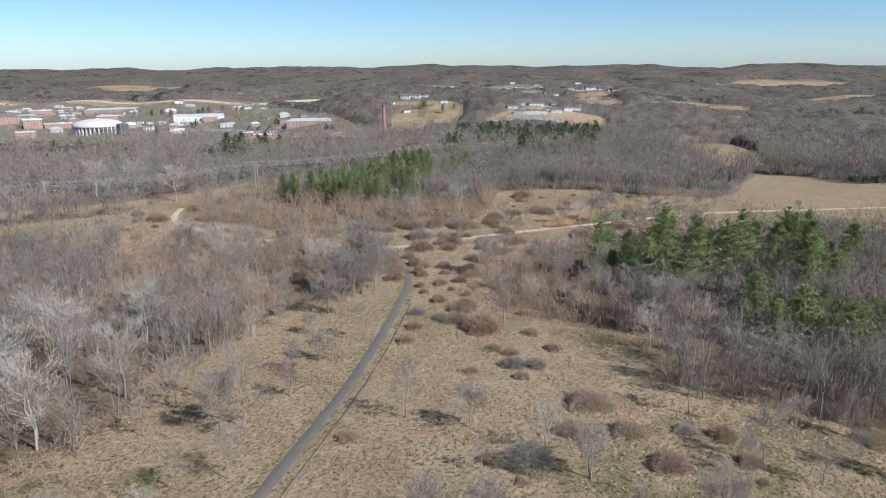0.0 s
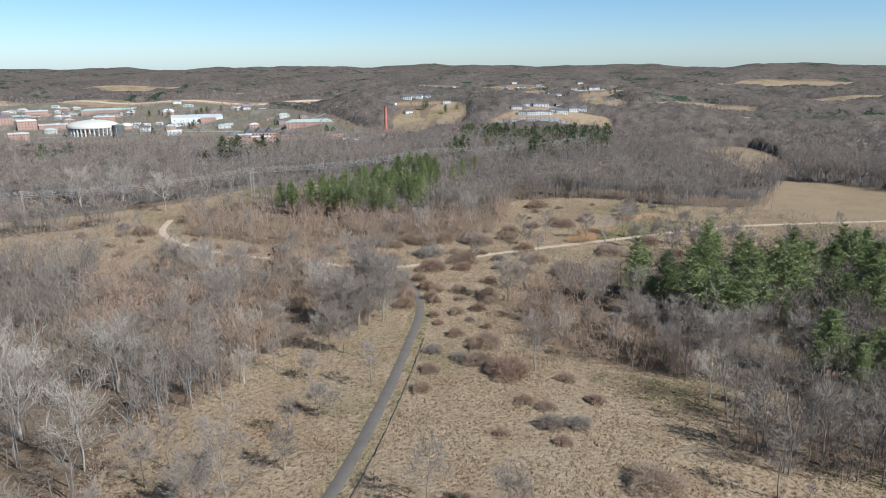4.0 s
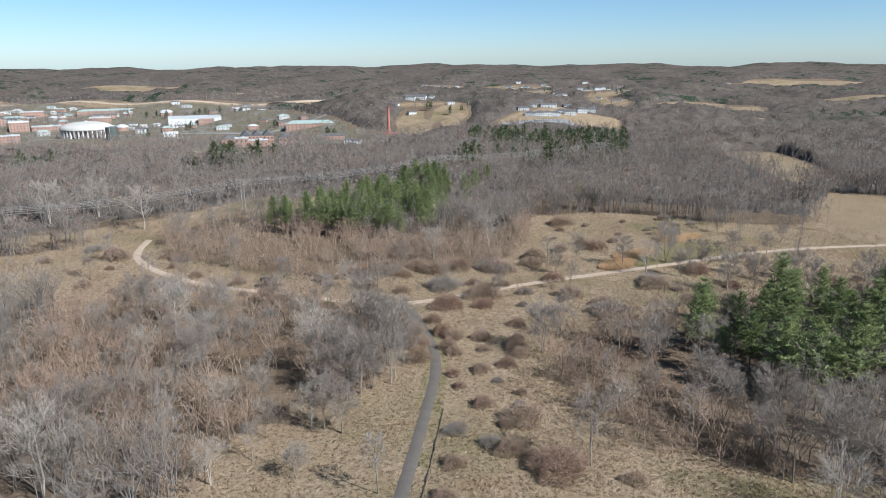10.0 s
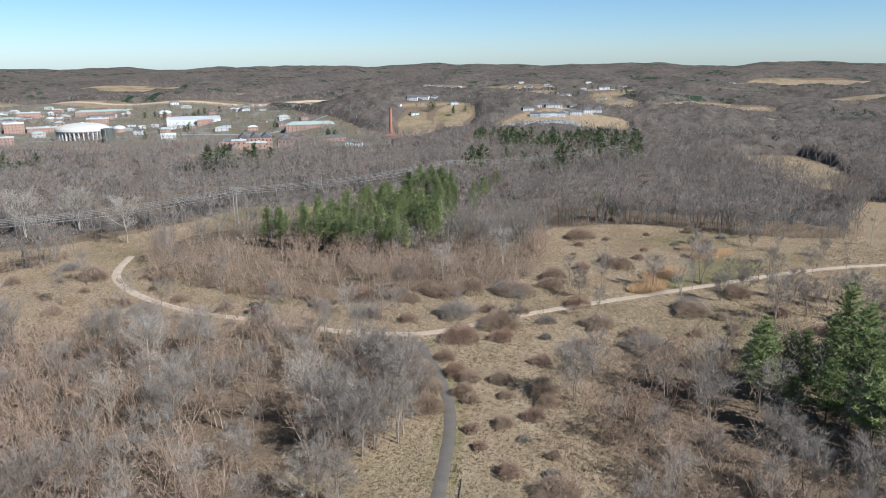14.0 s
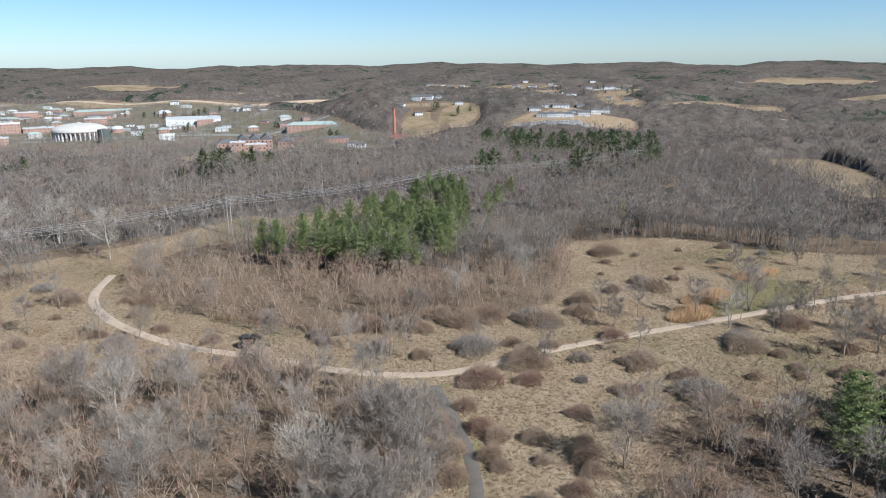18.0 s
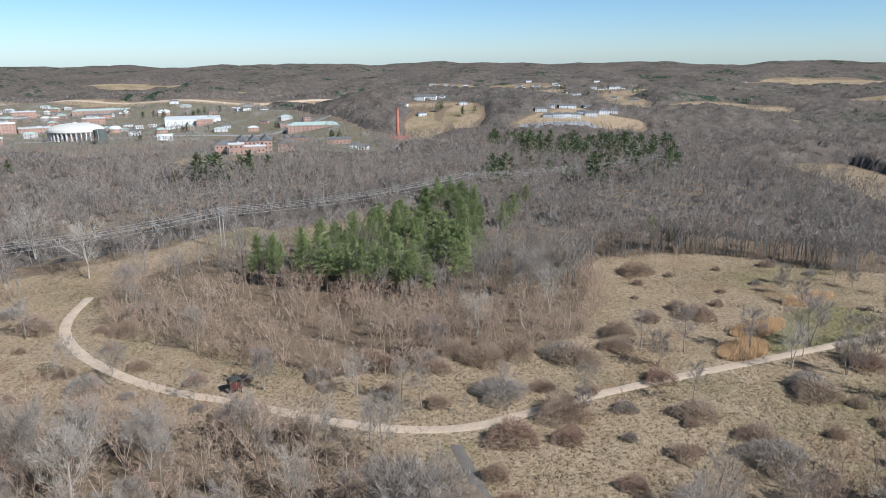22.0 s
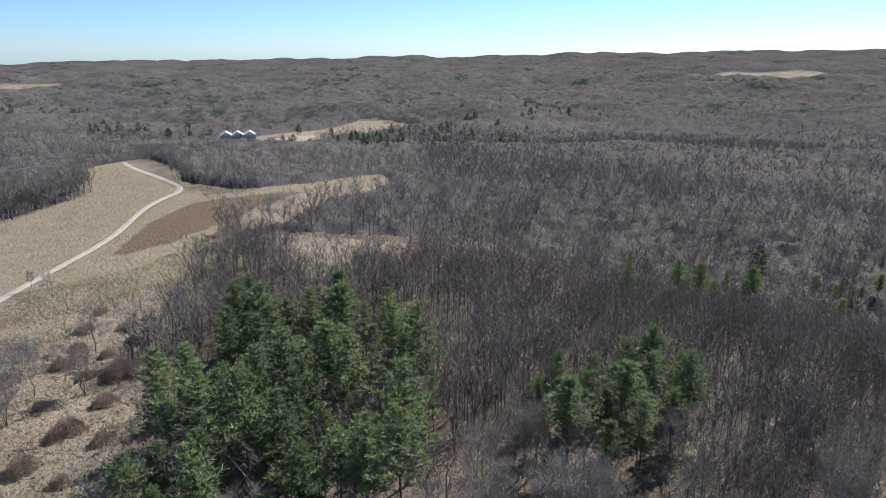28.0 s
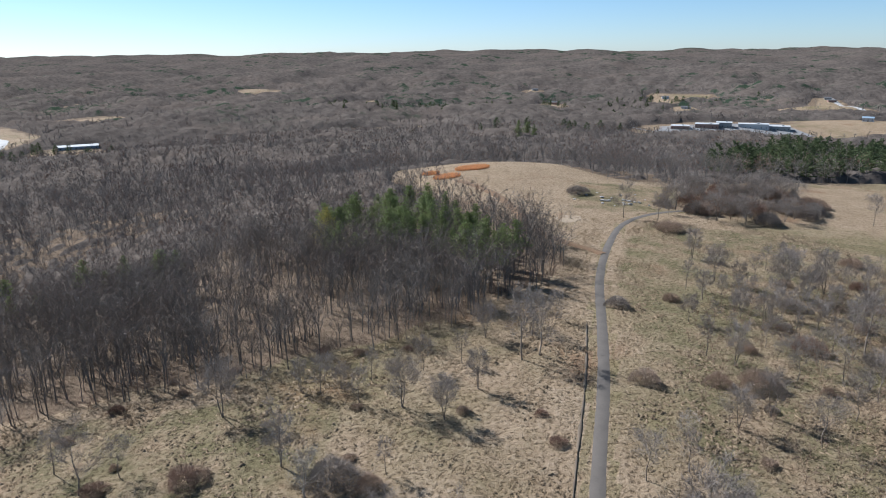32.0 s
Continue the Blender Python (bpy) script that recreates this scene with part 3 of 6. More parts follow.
DAMP_F = [(-62, -62), (-92, -60), (-80, -78), (-60, -82), (-48, -72)]
DAMP_D = [(44, 150), (56, 142), (70, 132), (62, 121), (50, 128), (42, 138)]
DAMP_B = [(-52, -75), (-92, -72), (-112, -108), (-62, -112)]
TOWN = [(-900, 900), (-520, 880), (-300, 860), (-180, 690), (-20, 690), (90, 790), (95, 990), (20, 1100), (-40, 1250), (-130, 1500), (-200, 1760), (-500, 1720), (-900, 1900)]
ESTATE = [(225, 985), (300, 1008), (385, 1012), (405, 1060), (350, 1075), (330, 1110), (270, 1085), (215, 1040)]
YARD = [(600, -500), (760, -540), (800, -640), (640, -640), (520, -820), (720, -1010), (640, -1060), (480, -900), (440, -740), (520, -650), (600, -570)]
SHOPS = [(-300, -700), (-360, -780), (-560, -790), (-760, -800), (-800, -720), (-560, -690), (-400, -690)]
WORKS = [(600, 400), (600, 250), (860, 240), (1060, 130), (1110, 200), (900, 330), (820, 400)]
CLEARINGS = [(1600, 2270, 230, 80, -36), (1160, 1600, 140, 45, -38), (660, 1430, 270, 50, 43), (800, 1425, 60, 25, -30), (604, 1069, 50, 20, -33), (2300, 1800, 130, 60, -55), (1450, 1007, 90, 25, -60), (2186, -1018, 170, 45, -115),
             (2364, -798, 80, 22, -110), (2241, 1249, 100, 30, -65), (546, -1197, 80, 30, -160), (519, -1694, 70, 30, -165), (0, -865, 100, 20, -180), (36, -1292, 60, 20, -180), (326, -1894, 60, 22, -170), (-692, -1401, 70, 30, -206)]
CLEARINGS_B = [(-88, 672, 38, 95, 0), (-35, 950, 70, 120, 0), (-750, -1000, 90, 50, -215), (-677, -790, 110, 40, -215), (128, 1212, 42, 24, -4), (-300, 2080, 220, 30, 10), (-640, 2480, 160, 50, 0), (85, 905, 40, 60, -4), (370, -680, 40, 30, -157), (519, 795, 40, 24, -37)]
HOUSES = [(258, 2233, 18, 8, 6), (290, 2260, 16, 8, 6), (321, 2419, 18, 8, 7), (386, 2411, 17, 8, 9), (178, 1194, 12, 6, 9), (682, 1883, 16, 7, 21), (728, 1886, 14, 7, 22), (942, 2382, 15, 7, 22), (551, 2370, 22, 9, 13), (607, 2341, 18, 7, 15),
          (670, 2367, 20, 8, 16), (1337, 2397, 20, 7, 30), (885, 2572, 20, 8, 19), (-608, 1629, 18, 7, -22), (-579, 1662, 18, 7, -20), (-587, 1516, 14, 6, -22), (-373, 1413, 14, 6, -16), (-866, -1122, 15, 6, -145)]
HOUSES_B = [(-875, -1150, 13, 6, -145), (-642, -1377, 15, 7, -156), (-602, -1185, 18, 6, -155), (-386, -1385, 22, 7, -165), (-413, -1671, 15, 6, -166), (649, 1673, 25, 6, 22), (620, 1720, 14, 6, 20), (500, 1900, 15, 7, 14), (450, 2050, 16, 7, 12), (760, 2150, 16, 7, 18),
            (230, 2100, 15, 7, 5), (560, 2050, 15, 7, 15), (820, 2050, 15, 7, 20), (15, 790, 9, 5.5, 1), (8, 850, 10, 6, 0), (-130, 1290, 13, 6, -6), (-180, 1240, 13, 6, -8), (110, 1140, 12, 6, 5)]
HIGHWAY = [(-1200, 2060), (-822, 1974), (-373, 1790), (-71, 1860), (120, 1990)]
POWER = [(-200, 285), (-96, 320), (-42, 360), (40, 405)]


def meadow(x, y):
    r = np.zeros(np.shape(x), bool)
    for poly in (MEADOW_A, MEADOW_B, MEADOW_C, MEADOW_D):
        r |= inside(poly, x, y)
    return r


def wide_meadow(x, y, reach=6.0):
    """The meadow with a ragged margin."""
    r = meadow(x, y)
    for k in range(8):
        d = reach * (0.6 + 0.4 * np.sin(x / 5 + k) * np.cos(y / 6 - k))
        r |= meadow(x + d * math.cos(k * 0.785), y + d * math.sin(k * 0.785))
    return r


def glades(x, y):
    r = inside(GLADE, x, y) | inside(STRIP, x, y) | inside(WORKS, x, y) | inside(YARD, x, y) | inside(SHOPS, x, y) | inside(ESTATE, x, y)
    for cx, cy, a, b, turn in CLEARINGS + CLEARINGS_B:
        r |= hump(x, y, cx, cy, a, b * (1.6 if math.hypot(cx, cy) > 1450 else 0.9), turn) > 0.37
    for cx, cy in ((540, 2330), (690, 2050), (320, 2380), (900, 2250), (480, 1800)):
        r |= (hump(x, y, cx, cy, 105, 100) > 0.37) & (np.sin(x / 19 + np.sin(y / 13)) * np.cos(y / 16) > -0.1)
    for cx, cy, w, h, turn in HOUSES + HOUSES_B:
        k = math.radians(turn)
        r |= hump(x, y, cx - 60 * math.sin(k), cy - 60 * math.cos(k), 24, 85, -turn) > 0.37
    r |= near_line(HIGHWAY, x, y + 35) < 60
    return r


def seen(x, y):
    """The side of the land that the flight looks over."""
    a = np.degrees(np.arctan2(x - 5, y - 100))
    return (a > -46) | (a < -138) | (np.hypot(x, y - 100) < 150)


# ---------------------------------------------------------------- ground
radii = np.concatenate([np.arange(0, 60, 3.0), np.arange(60, 330, 2.4), 330 * 1.022 ** np.arange(0, 121)])
turns = np.linspace(0, 2 * math.pi, 441)[:-1]
R, A = np.meshgrid(radii, turns, indexing="ij")
GX, GY = 20 + R * np.sin(A), 150 + R * np.cos(A)
ripple = 0.12 * np.sin(GX / 2.1 + np.sin(GY / 3.3)) * np.cos(GY / 2.7 + 1.5 * np.sin(GX / 5.1))
GZ = height(GX, GY) + np.where(R < 320, ripple, 0.0) * np.minimum(smooth(2.5, 6, near_line(TRAIL, GX, GY)), np.minimum(smooth(3, 6, near_line(TRACK, GX, GY)), smooth(2.5, 6, near_line(SPUR, GX, GY))))
i, j = np.meshgrid(np.arange(len(radii) - 1), np.arange(len(turns)), indexing="ij")
n = len(turns)
quads = np.stack([(i * n + j).ravel(), (i * n + (j + 1) % n).ravel(), ((i + 1) * n + (j + 1) % n).ravel(), ((i + 1) * n + j).ravel()], 1)
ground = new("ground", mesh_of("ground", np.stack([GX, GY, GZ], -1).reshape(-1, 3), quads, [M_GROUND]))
tagged(ground, "rolling land of dry straw-coloured meadow and brown leaf litter", "ground", kind="structure")
gx, gy = GX.ravel(), GY.ravel()
verge = (near_line(TRAIL, gx, gy) < 3.0) & (near_line(TRAIL, gx, gy) > 0.5)


def mask_of(key, x, y):
    if key == "open":
        return wide_meadow(x, y) | glades(x, y) | (near_line(POWER, x, y) < 9)
    if key == "hay":
        return inside(HAY, x, y) | inside(STRIP, x, y)
    if key == "mown":
        return inside(LAWN, x, y) | verge
    if key == "damp":
        return inside(DAMP, x, y) | inside(DAMP_B, x, y) | inside(DAMP_C, x, y) | inside(DAMP_D, x, y) | inside(DAMP_E, x, y) | inside(DAMP_F, x, y)
    return inside(TILLED if key == "tilled" else TOWN, x, y)


for key in ("open", "hay", "mown", "damp", "tilled", "urban"):
    soft = sum(mask_of(key, gx + 2.6 * math.cos(k * 0.785 + 0.3), gy + 2.6 * math.sin(k * 0.785 + 0.3)).astype(np.float32) for k in range(8)) / 8.0
    strength = np.where(verge, 0.5, 1.0) if key == "mown" else 0.5 if key == "damp" else 1.0
    ground.data.attributes.new(key, "FLOAT", "POINT").data.foreach_set("value", (soft * strength).astype(np.float32))

for name, line, width, mat, label in (("trail", TRAIL, 2.8, M_ASPHALT, "narrow worn grey asphalt trail through the meadow"), ("gravel_road", TRACK, 3.3, M_GRAVEL, "pale gravel road curving past the scrub"),
                                      ("field_road", FORK, 3.4, M_GRAVEL, "pale dirt road climbing the hayfield"), ("grass_path", SPUR, 4.2, plain("worn_brown_grass", (0.158, 0.096, 0.053), (0.125, 0.079, 0.043), 0.2, 0.95, 2.0), "worn brown grass path to the hilltop")):
    tagged(ribbon(name, line, width, mat, 0.22 if name == "grass_path" else 0.06), label, "road", kind="structure")
DITCH = [(x + 2.9, y - 0.9) for x, y in TRAIL if 36 < y < 170]
tagged(ribbon("ditch", DITCH, 0.42, plain("dark_wet_soil", (0.08, 0.062, 0.045), (0.15, 0.115, 0.08), 0.5, 0.9, 3.0), 0.12, 4, 0.9), "narrow dark ditch beside the asphalt trail", "ditch", kind="structure")
for name, line, width, mat, label in (("valley_highway", HIGHWAY, 16, M_GRAVEL, "pale distant highway along the valley floor"),
                                      ("works_road", [(480, -560), (455, -660), (462, -740), (520, -860), (640, -1010), (690, -1200)], 12, M_CONCRETE, "pale road beside the factory yard"),
                                      ("town_road", [(-420, 1090), (-200, 1180), (-90, 1150), (20, 1300), (-60, 1500)], 9, M_LOT, "grey town street"),
                                      ("shops_road", [(-820, -640), (-740, -780), (-820, -1000), (-900, -1180)], 12, M_CONCRETE, "pale road past the shops")):
    tagged(ribbon(name, rounded(line, 2), width, mat, 2.5 if name == "valley_highway" else 0.5), label, "road", kind="structure")


def lot(name, outline, mat, label, lift=0.5):
    """A paved or bare area that follows the land."""
    xs, ys = [p[0] for p in outline], [p[1] for p in outline]
    gx, gy = np.meshgrid(np.linspace(min(xs), max(xs), 40), np.linspace(min(ys), max(ys), 40), indexing="ij")
    i, j = np.meshgrid(np.arange(39), np.arange(39), indexing="ij")
    q = (i * 40 + j).ravel()
    f = np.stack([q, q + 40, q + 41, q + 1], 1)
    f = f[inside(outline, gx.ravel()[f].mean(1), gy.ravel()[f].mean(1))]
    v = np.stack([gx, gy, height(gx, gy) + lift], -1).reshape(-1, 3)
    return tagged(new(name, mesh_of(name, v, f, [mat])), label, "ground", kind="structure")


lot("factory_yard", [(440, -640), (690, -560), (760, -720), (700, -900), (560, -860), (470, -760)], M_LOT, "pale paved factory yard")
lot("earth_field", [(650, -520), (790, -560), (800, -660), (690, -610)], M_EARTH, "bare tan earth field beside the warehouse", 0.7)
lot("parking_lot", [(215, 990), (330, 1010), (320, 1040), (225, 1032)], M_LOT, "grey parking lot below the apartments")
lot("shops_lot", [(-330, -700), (-380, -770), (-560, -780), (-560, -700)], M_LOT, "pale parking lot of the shops")
lot("works_yard", [(770, 330), (850, 300), (900, 250), (800, 260)], M_EARTH, "pale earth yard beside the barn")
lot("sand_patch", [(-50, -52), (-44, -50), (-42, -57), (-47, -61), (-52, -58)], M_EARTH, "bare pale sand patch in the grass", 0.08)

# ---------------------------------------------------------------- distant woods
far_r = 205 * 1.011 ** np.arange(0, 283)
far_a = np.linspace(-46, 222, 640)
FR, FA = np.meshgrid(far_r, np.radians(far_a), indexing="ij")
FX, FY = 20 + FR * np.sin(FA), 150 + FR * np.cos(FA)
bare = meadow(FX, FY) | glades(FX, FY) | inside(TOWN, FX, FY) | (near_line(POWER, FX, FY) < 10)
lumps = rng.uniform(-1, 1, FX.shape)
lumps = 0.8 * lumps + 0.2 * (np.roll(lumps, 1, 0) + np.roll(lumps, 1, 1)) / 2
tall = 2.6 + 2.4 * smooth(330, 520, FR) + 2.6 * smooth(500, 1400, FR) + 2.0 * smooth(1900, 2300, FR) + lumps * (2.0 + 2.0 * smooth(300, 600, FR) + 5.0 * smooth(700, 2300, FR)) * (1 - 0.75 * smooth(2000, 3800, FR)) + 1.5 * np.sin(FX / 37 + np.sin(FY / 29)) + 1.5 * np.cos(FY / 43 + np.sin(FX / 31))
gap = bare.astype(float)
for _ in range(5):
    gap = (gap + np.roll(gap, 1, 0) + np.roll(gap, -1, 0) + np.roll(gap, 1, 1) + np.roll(gap, -1, 1)) / 5
cover = smooth(205, 250, FR) * (1 - smooth(0.0, 0.3, gap))
FZ = height(FX, FY) + tall * cover - 2.0 * (1 - cover)
n = len(far_a)
i, j = np.meshgrid(np.arange(len(far_r) - 1), np.arange(n - 1), indexing="ij")
q = (i * n + j).ravel()
woods = new("distant_woods", mesh_of("distant_woods", np.stack([FX, FY, FZ], -1).reshape(-1, 3), np.stack([q, q + 1, q + n + 1, q + n], 1), [M_CANOPY]))
woods.data.attributes.new("far", "FLOAT", "POINT").data.foreach_set("value", smooth(900, 1400, FR).ravel().astype(np.float32))
tagged(woods, "grey-brown leafless woods covering the far hills", "woods", kind="stuff")


# ---------------------------------------------------------------- trees
SHRUBS_a = [
    (39.9, 102.6, 7.6), (43.9, 81.5, 5.6), (56.5, 89.2, 4.3), (24.3, 84.5, 7.9), (33.8, 93.0, 5.2), (42.1, 92.0, 5.2),
    (30.1, 145.5, 8.9), (15.1, 149.8, 3.9), (16.9, 160.2, 4.1), (-0.7, 96.8, 3.4), (29.2, 162.7, 7.1), (56.0, 81.4, 3.6),
    (80.3, 86.7, 5.3), (36.0, 122.0, 4.4), (31.8, 116.5, 3.2), (29.8, 132.4, 3.5), (23.0, 121.0, 2.7), (12.4, 140.9, 3.8),
    (31.5, 122.6, 5.0), (32.8, 129.3, 3.5), (40.1, 140.9, 3.9), (42.1, 130.5, 3.6), (24.9, 152.3, 5.3), (26.7, 239.7, 10.6),
    (81.9, 309.3, 12.4), (81.9, 272.7, 8.9), (25.4, 224.0, 8.4), (35.8, 230.7, 8.9), (84.7, 234.6, 7.2), (88.1, 219.0, 3.8),
]
SHRUBS_b = [
    (65.0, 218.5, 6.3), (39.6, 208.2, 4.7), (35.8, 194.7, 5.0), (-51.0, 254.6, 7.3), (-19.5, 238.0, 12.3), (-10.2, 230.6, 8.5),
    (-74.6, 291.1, 7.3), (-51.6, 283.5, 7.2), (-83.1, 298.8, 6.1), (45.5, 252.7, 10.4), (33.5, 258.2, 9.3), (34.2, 222.3, 5.3),
    (-43.6, 263.6, 4.5), (14.0, 256.9, 6.7), (50.7, 214.9, 5.0), (56.4, 257.2, 7.0), (4.0, 257.5, 7.8), (22.5, 260.2, 7.0),
    (-6.9, 253.1, 5.4), (-21.2, 266.7, 5.8), (-71.9, 287.2, 7.6), (58.2, 240.8, 6.0), (43.5, 238.4, 3.7), (47.3, 230.8, 4.5),
    (58.7, 226.8, 7.4), (83.5, 230.4, 8.6), (106.9, 213.0, 5.5), (59.4, 265.4, 6.9), (63.5, 211.4, 9.5), (27.0, 255.6, 11.1),
]
SHRUBS_c = [
    (16.6, 253.1, 6.0), (101.3, 240.6, 7.4), (128.3, 211.7, 7.2), (43.2, 255.3, 8.1), (35.4, 241.5, 4.5), (65.2, 67.2, 5.0),
    (60.4, 59.1, 5.1), (55.0, 76.4, 2.7), (53.5, 50.9, 3.1), (43.0, 49.2, 3.9), (73.8, 73.1, 4.0), (28.2, 45.0, 4.6),
    (84.3, 98.7, 6.4), (79.6, 96.9, 5.4), (98.2, 91.7, 7.2), (22.3, 79.7, 3.9), (-6.8, 71.5, 3.9), (5.1, 69.6, 4.1),
    (51.2, 91.8, 3.5), (50.6, 56.0, 4.1), (21.2, 47.0, 5.1), (12.4, 46.6, 4.0), (82.5, 69.4, 5.1), (-34.2, 27.5, 5.5),
    (-26.9, 62.3, 5.3), (21.5, 66.4, 3.5), (-7.4, 79.2, 4.9), (19.6, 86.0, 3.7), (-73.2, 29.2, 6.3), (-110.4, -2.8, 6.1),
]
SHRUBS_d = [
    (-74.5, -39.0, 8.9), (-112.3, -72.6, 18.6), (-96.7, -62.5, 17.8), (-121.6, -69.6, 18.5), (-130.6, -66.4, 16.3), (-147.1, -74.9, 12.7),
    (-98.3, -77.7, 16.8), (-134.8, -101.9, 18.5), (-60.1, -90.7, 8.6), (-45.7, 64.8, 6.7), (-39.3, 63.4, 4.8), (-63.6, 51.0, 6.5),
    (-47.8, 24.2, 3.8),
]
SHRUBS = SHRUBS_a + SHRUBS_b + SHRUBS_c + SHRUBS_d
TREES_a = [
    (35.5, 146.3, 10.4), (8.9, 102.9, 7.5), (18.5, 97.4, 5.7), (55.3, 97.8, 8.1), (31.7, 79.8, 6.2), (69.4, 90.7, 4.8),
    (63.4, 75.7, 5.8), (-17.2, 104.3, 10.7), (-20.6, 103.5, 7.7), (-27.2, 119.8, 7.6), (-10.5, 115.8, 5.4), (-17.0, 88.3, 5.9),
    (-32.5, 105.0, 5.8), (-29.5, 114.9, 7.3), (-6.1, 133.3, 4.9), (3.4, 144.2, 8.0), (-1.5, 163.0, 7.4), (10.9, 189.0, 7.1),
    (7.8, 182.7, 8.2), (5.2, 195.5, 10.3), (0.3, 184.9, 8.3), (-3.5, 178.4, 7.9), (-6.7, 165.6, 6.1), (14.3, 197.2, 6.0),
    (-3.2, 132.3, 4.7), (-10.4, 127.6, 5.3), (-8.2, 150.2, 4.3), (59.9, 230.9, 7.4), (61.0, 247.3, 6.2), (41.3, 235.8, 5.6),
]
TREES_b = [
    (8.4, 239.4, 7.5), (-5.2, 239.6, 4.3), (104.0, 241.8, 5.5), (92.3, 247.3, 5.6), (117.9, 293.3, 4.5), (138.6, 296.8, 4.7),
    (-73.8, 266.1, 8.2), (-56.1, 259.9, 6.7), (16.2, 258.5, 7.1), (0.5, 244.2, 6.4), (5.0, 198.6, 10.8), (8.4, 198.8, 10.0),
    (1.8, 203.5, 9.4), (27.2, 239.6, 5.1), (45.4, 292.4, 10.4), (11.9, 236.9, 7.3), (83.4, 251.9, 7.5), (-46.0, 255.8, 6.8),
    (-33.8, 270.9, 8.9), (-29.4, 247.1, 4.9), (97.5, 252.4, 8.9), (103.1, 248.0, 7.4), (111.6, 276.5, 5.2), (132.3, 292.0, 5.7),
    (61.3, 257.2, 7.6), (69.3, 253.1, 8.1), (27.6, 268.2, 7.9), (19.1, 233.4, 3.1), (-17.0, 249.8, 6.7), (-55.8, 300.2, 9.0),
]
TREES_c = [
    (-73.5, 284.1, 8.0), (-49.4, 288.8, 7.0), (109.8, 224.2, 7.0), (124.6, 291.4, 5.0), (133.4, 286.6, 4.6), (137.9, 279.3, 4.2),
    (154.8, 270.3, 4.3), (178.2, 248.3, 9.0), (111.7, 285.6, 4.0), (113.0, 250.3, 5.8), (114.5, 235.8, 6.8), (120.2, 224.7, 6.6),
    (132.3, 225.7, 7.0), (86.6, 242.3, 7.5), (95.1, 237.7, 6.3), (110.3, 240.6, 5.5), (39.3, 229.9, 4.5), (132.1, 230.2, 5.7),
    (141.6, 227.2, 6.6), (139.9, 221.6, 7.1), (128.6, 267.7, 4.1), (120.7, 302.5, 4.0), (100.9, 223.1, 8.6), (129.5, 250.8, 6.7),
    (117.8, 248.6, 7.4), (118.4, 228.4, 6.7), (125.5, 229.7, 7.0), (182.1, 254.3, 6.2), (223.2, 210.3, 8.3), (239.9, 201.7, 9.9),
]
TREES_d = [
    (249.2, 196.0, 7.9), (122.6, 259.7, 5.1), (148.4, 271.4, 4.5), (142.6, 254.3, 5.8), (120.3, 215.7, 7.3), (108.1, 250.0, 5.8),
    (136.9, 239.8, 5.5), (58.0, 81.3, 7.6), (42.3, 65.2, 7.1), (65.0, 105.7, 6.7), (77.6, 88.4, 6.1), (53.6, 78.4, 4.7),
    (57.9, 95.3, 3.0), (27.5, 60.6, 5.4), (24.0, 59.9, 3.5), (34.1, 69.5, 4.4), (77.0, 75.6, 6.5), (76.3, 64.4, 5.8),
    (19.1, 58.0, 5.1), (21.1, 64.8, 4.8), (14.4, 67.2, 6.5), (7.5, 67.0, 4.6), (1.7, 62.8, 5.6), (10.2, 55.5, 5.0),
    (-12.0, 42.2, 7.9), (-10.3, 37.6, 6.6), (-2.8, 43.0, 5.4), (36.3, 58.4, 3.7), (30.7, 59.4, 4.6), (26.9, 56.4, 3.7),
]
TREES_e = [
    (3.1, 53.4, 5.0), (-18.6, 35.1, 4.9), (8.2, 71.6, 5.3), (17.3, 83.8, 4.8), (27.7, 87.9, 5.6), (70.5, 79.2, 4.9),
    (-7.7, 53.2, 9.8), (-11.2, 51.6, 8.9), (-65.3, 9.7, 6.8), (-55.0, 16.1, 6.5), (-45.7, 57.0, 6.6), (-46.0, 82.1, 6.2),
    (-73.5, 53.3, 11.5), (-23.6, 86.9, 5.0), (-35.8, 77.1, 5.1), (-42.4, 52.6, 6.8), (-60.1, 40.8, 6.2), (-54.1, 62.7, 6.3),
    (-62.0, 63.6, 7.4), (-63.3, 70.6, 7.0), (-42.7, 74.0, 5.7), (-26.2, 80.0, 3.6), (-87.9, 19.2, 8.7), (-149.8, -47.4, 8.2),
    (-76.0, -51.9, 8.1), (-65.8, -56.0, 9.2), (-77.6, 19.6, 8.6), (-61.4, 29.0, 6.7), (-68.6, -9.7, 6.7), (-55.8, 75.7, 5.7),
]
TREES_f = [
    (-67.5, 40.7, 7.5), (-93.2, 26.0, 8.4),
]
TREES = TREES_a + TREES_b + TREES_c + TREES_d + TREES_e + TREES_f



def plant_meshes(label, pair, wood_mat, crown_mat):
    (wv, wt), (cv, ct) = pair
    return mesh_of(label + "_wood", wv, wt, [wood_mat]), mesh_of(label + "_crown", cv, ct, [crown_mat])


def planted(name, meshes, parts, x, y, size, label, category, group, flat=1.0):
    z = ground_z(x, y)
    ob = empty(name, label, category, pose(x, y, z - 0.05, 0, 0, rng.uniform(0, 360)), group)
    ob.scale = (size * flat, size * flat, size)
    for me, pn in zip(meshes, parts):
        share(pn, me, ob)
    return ob


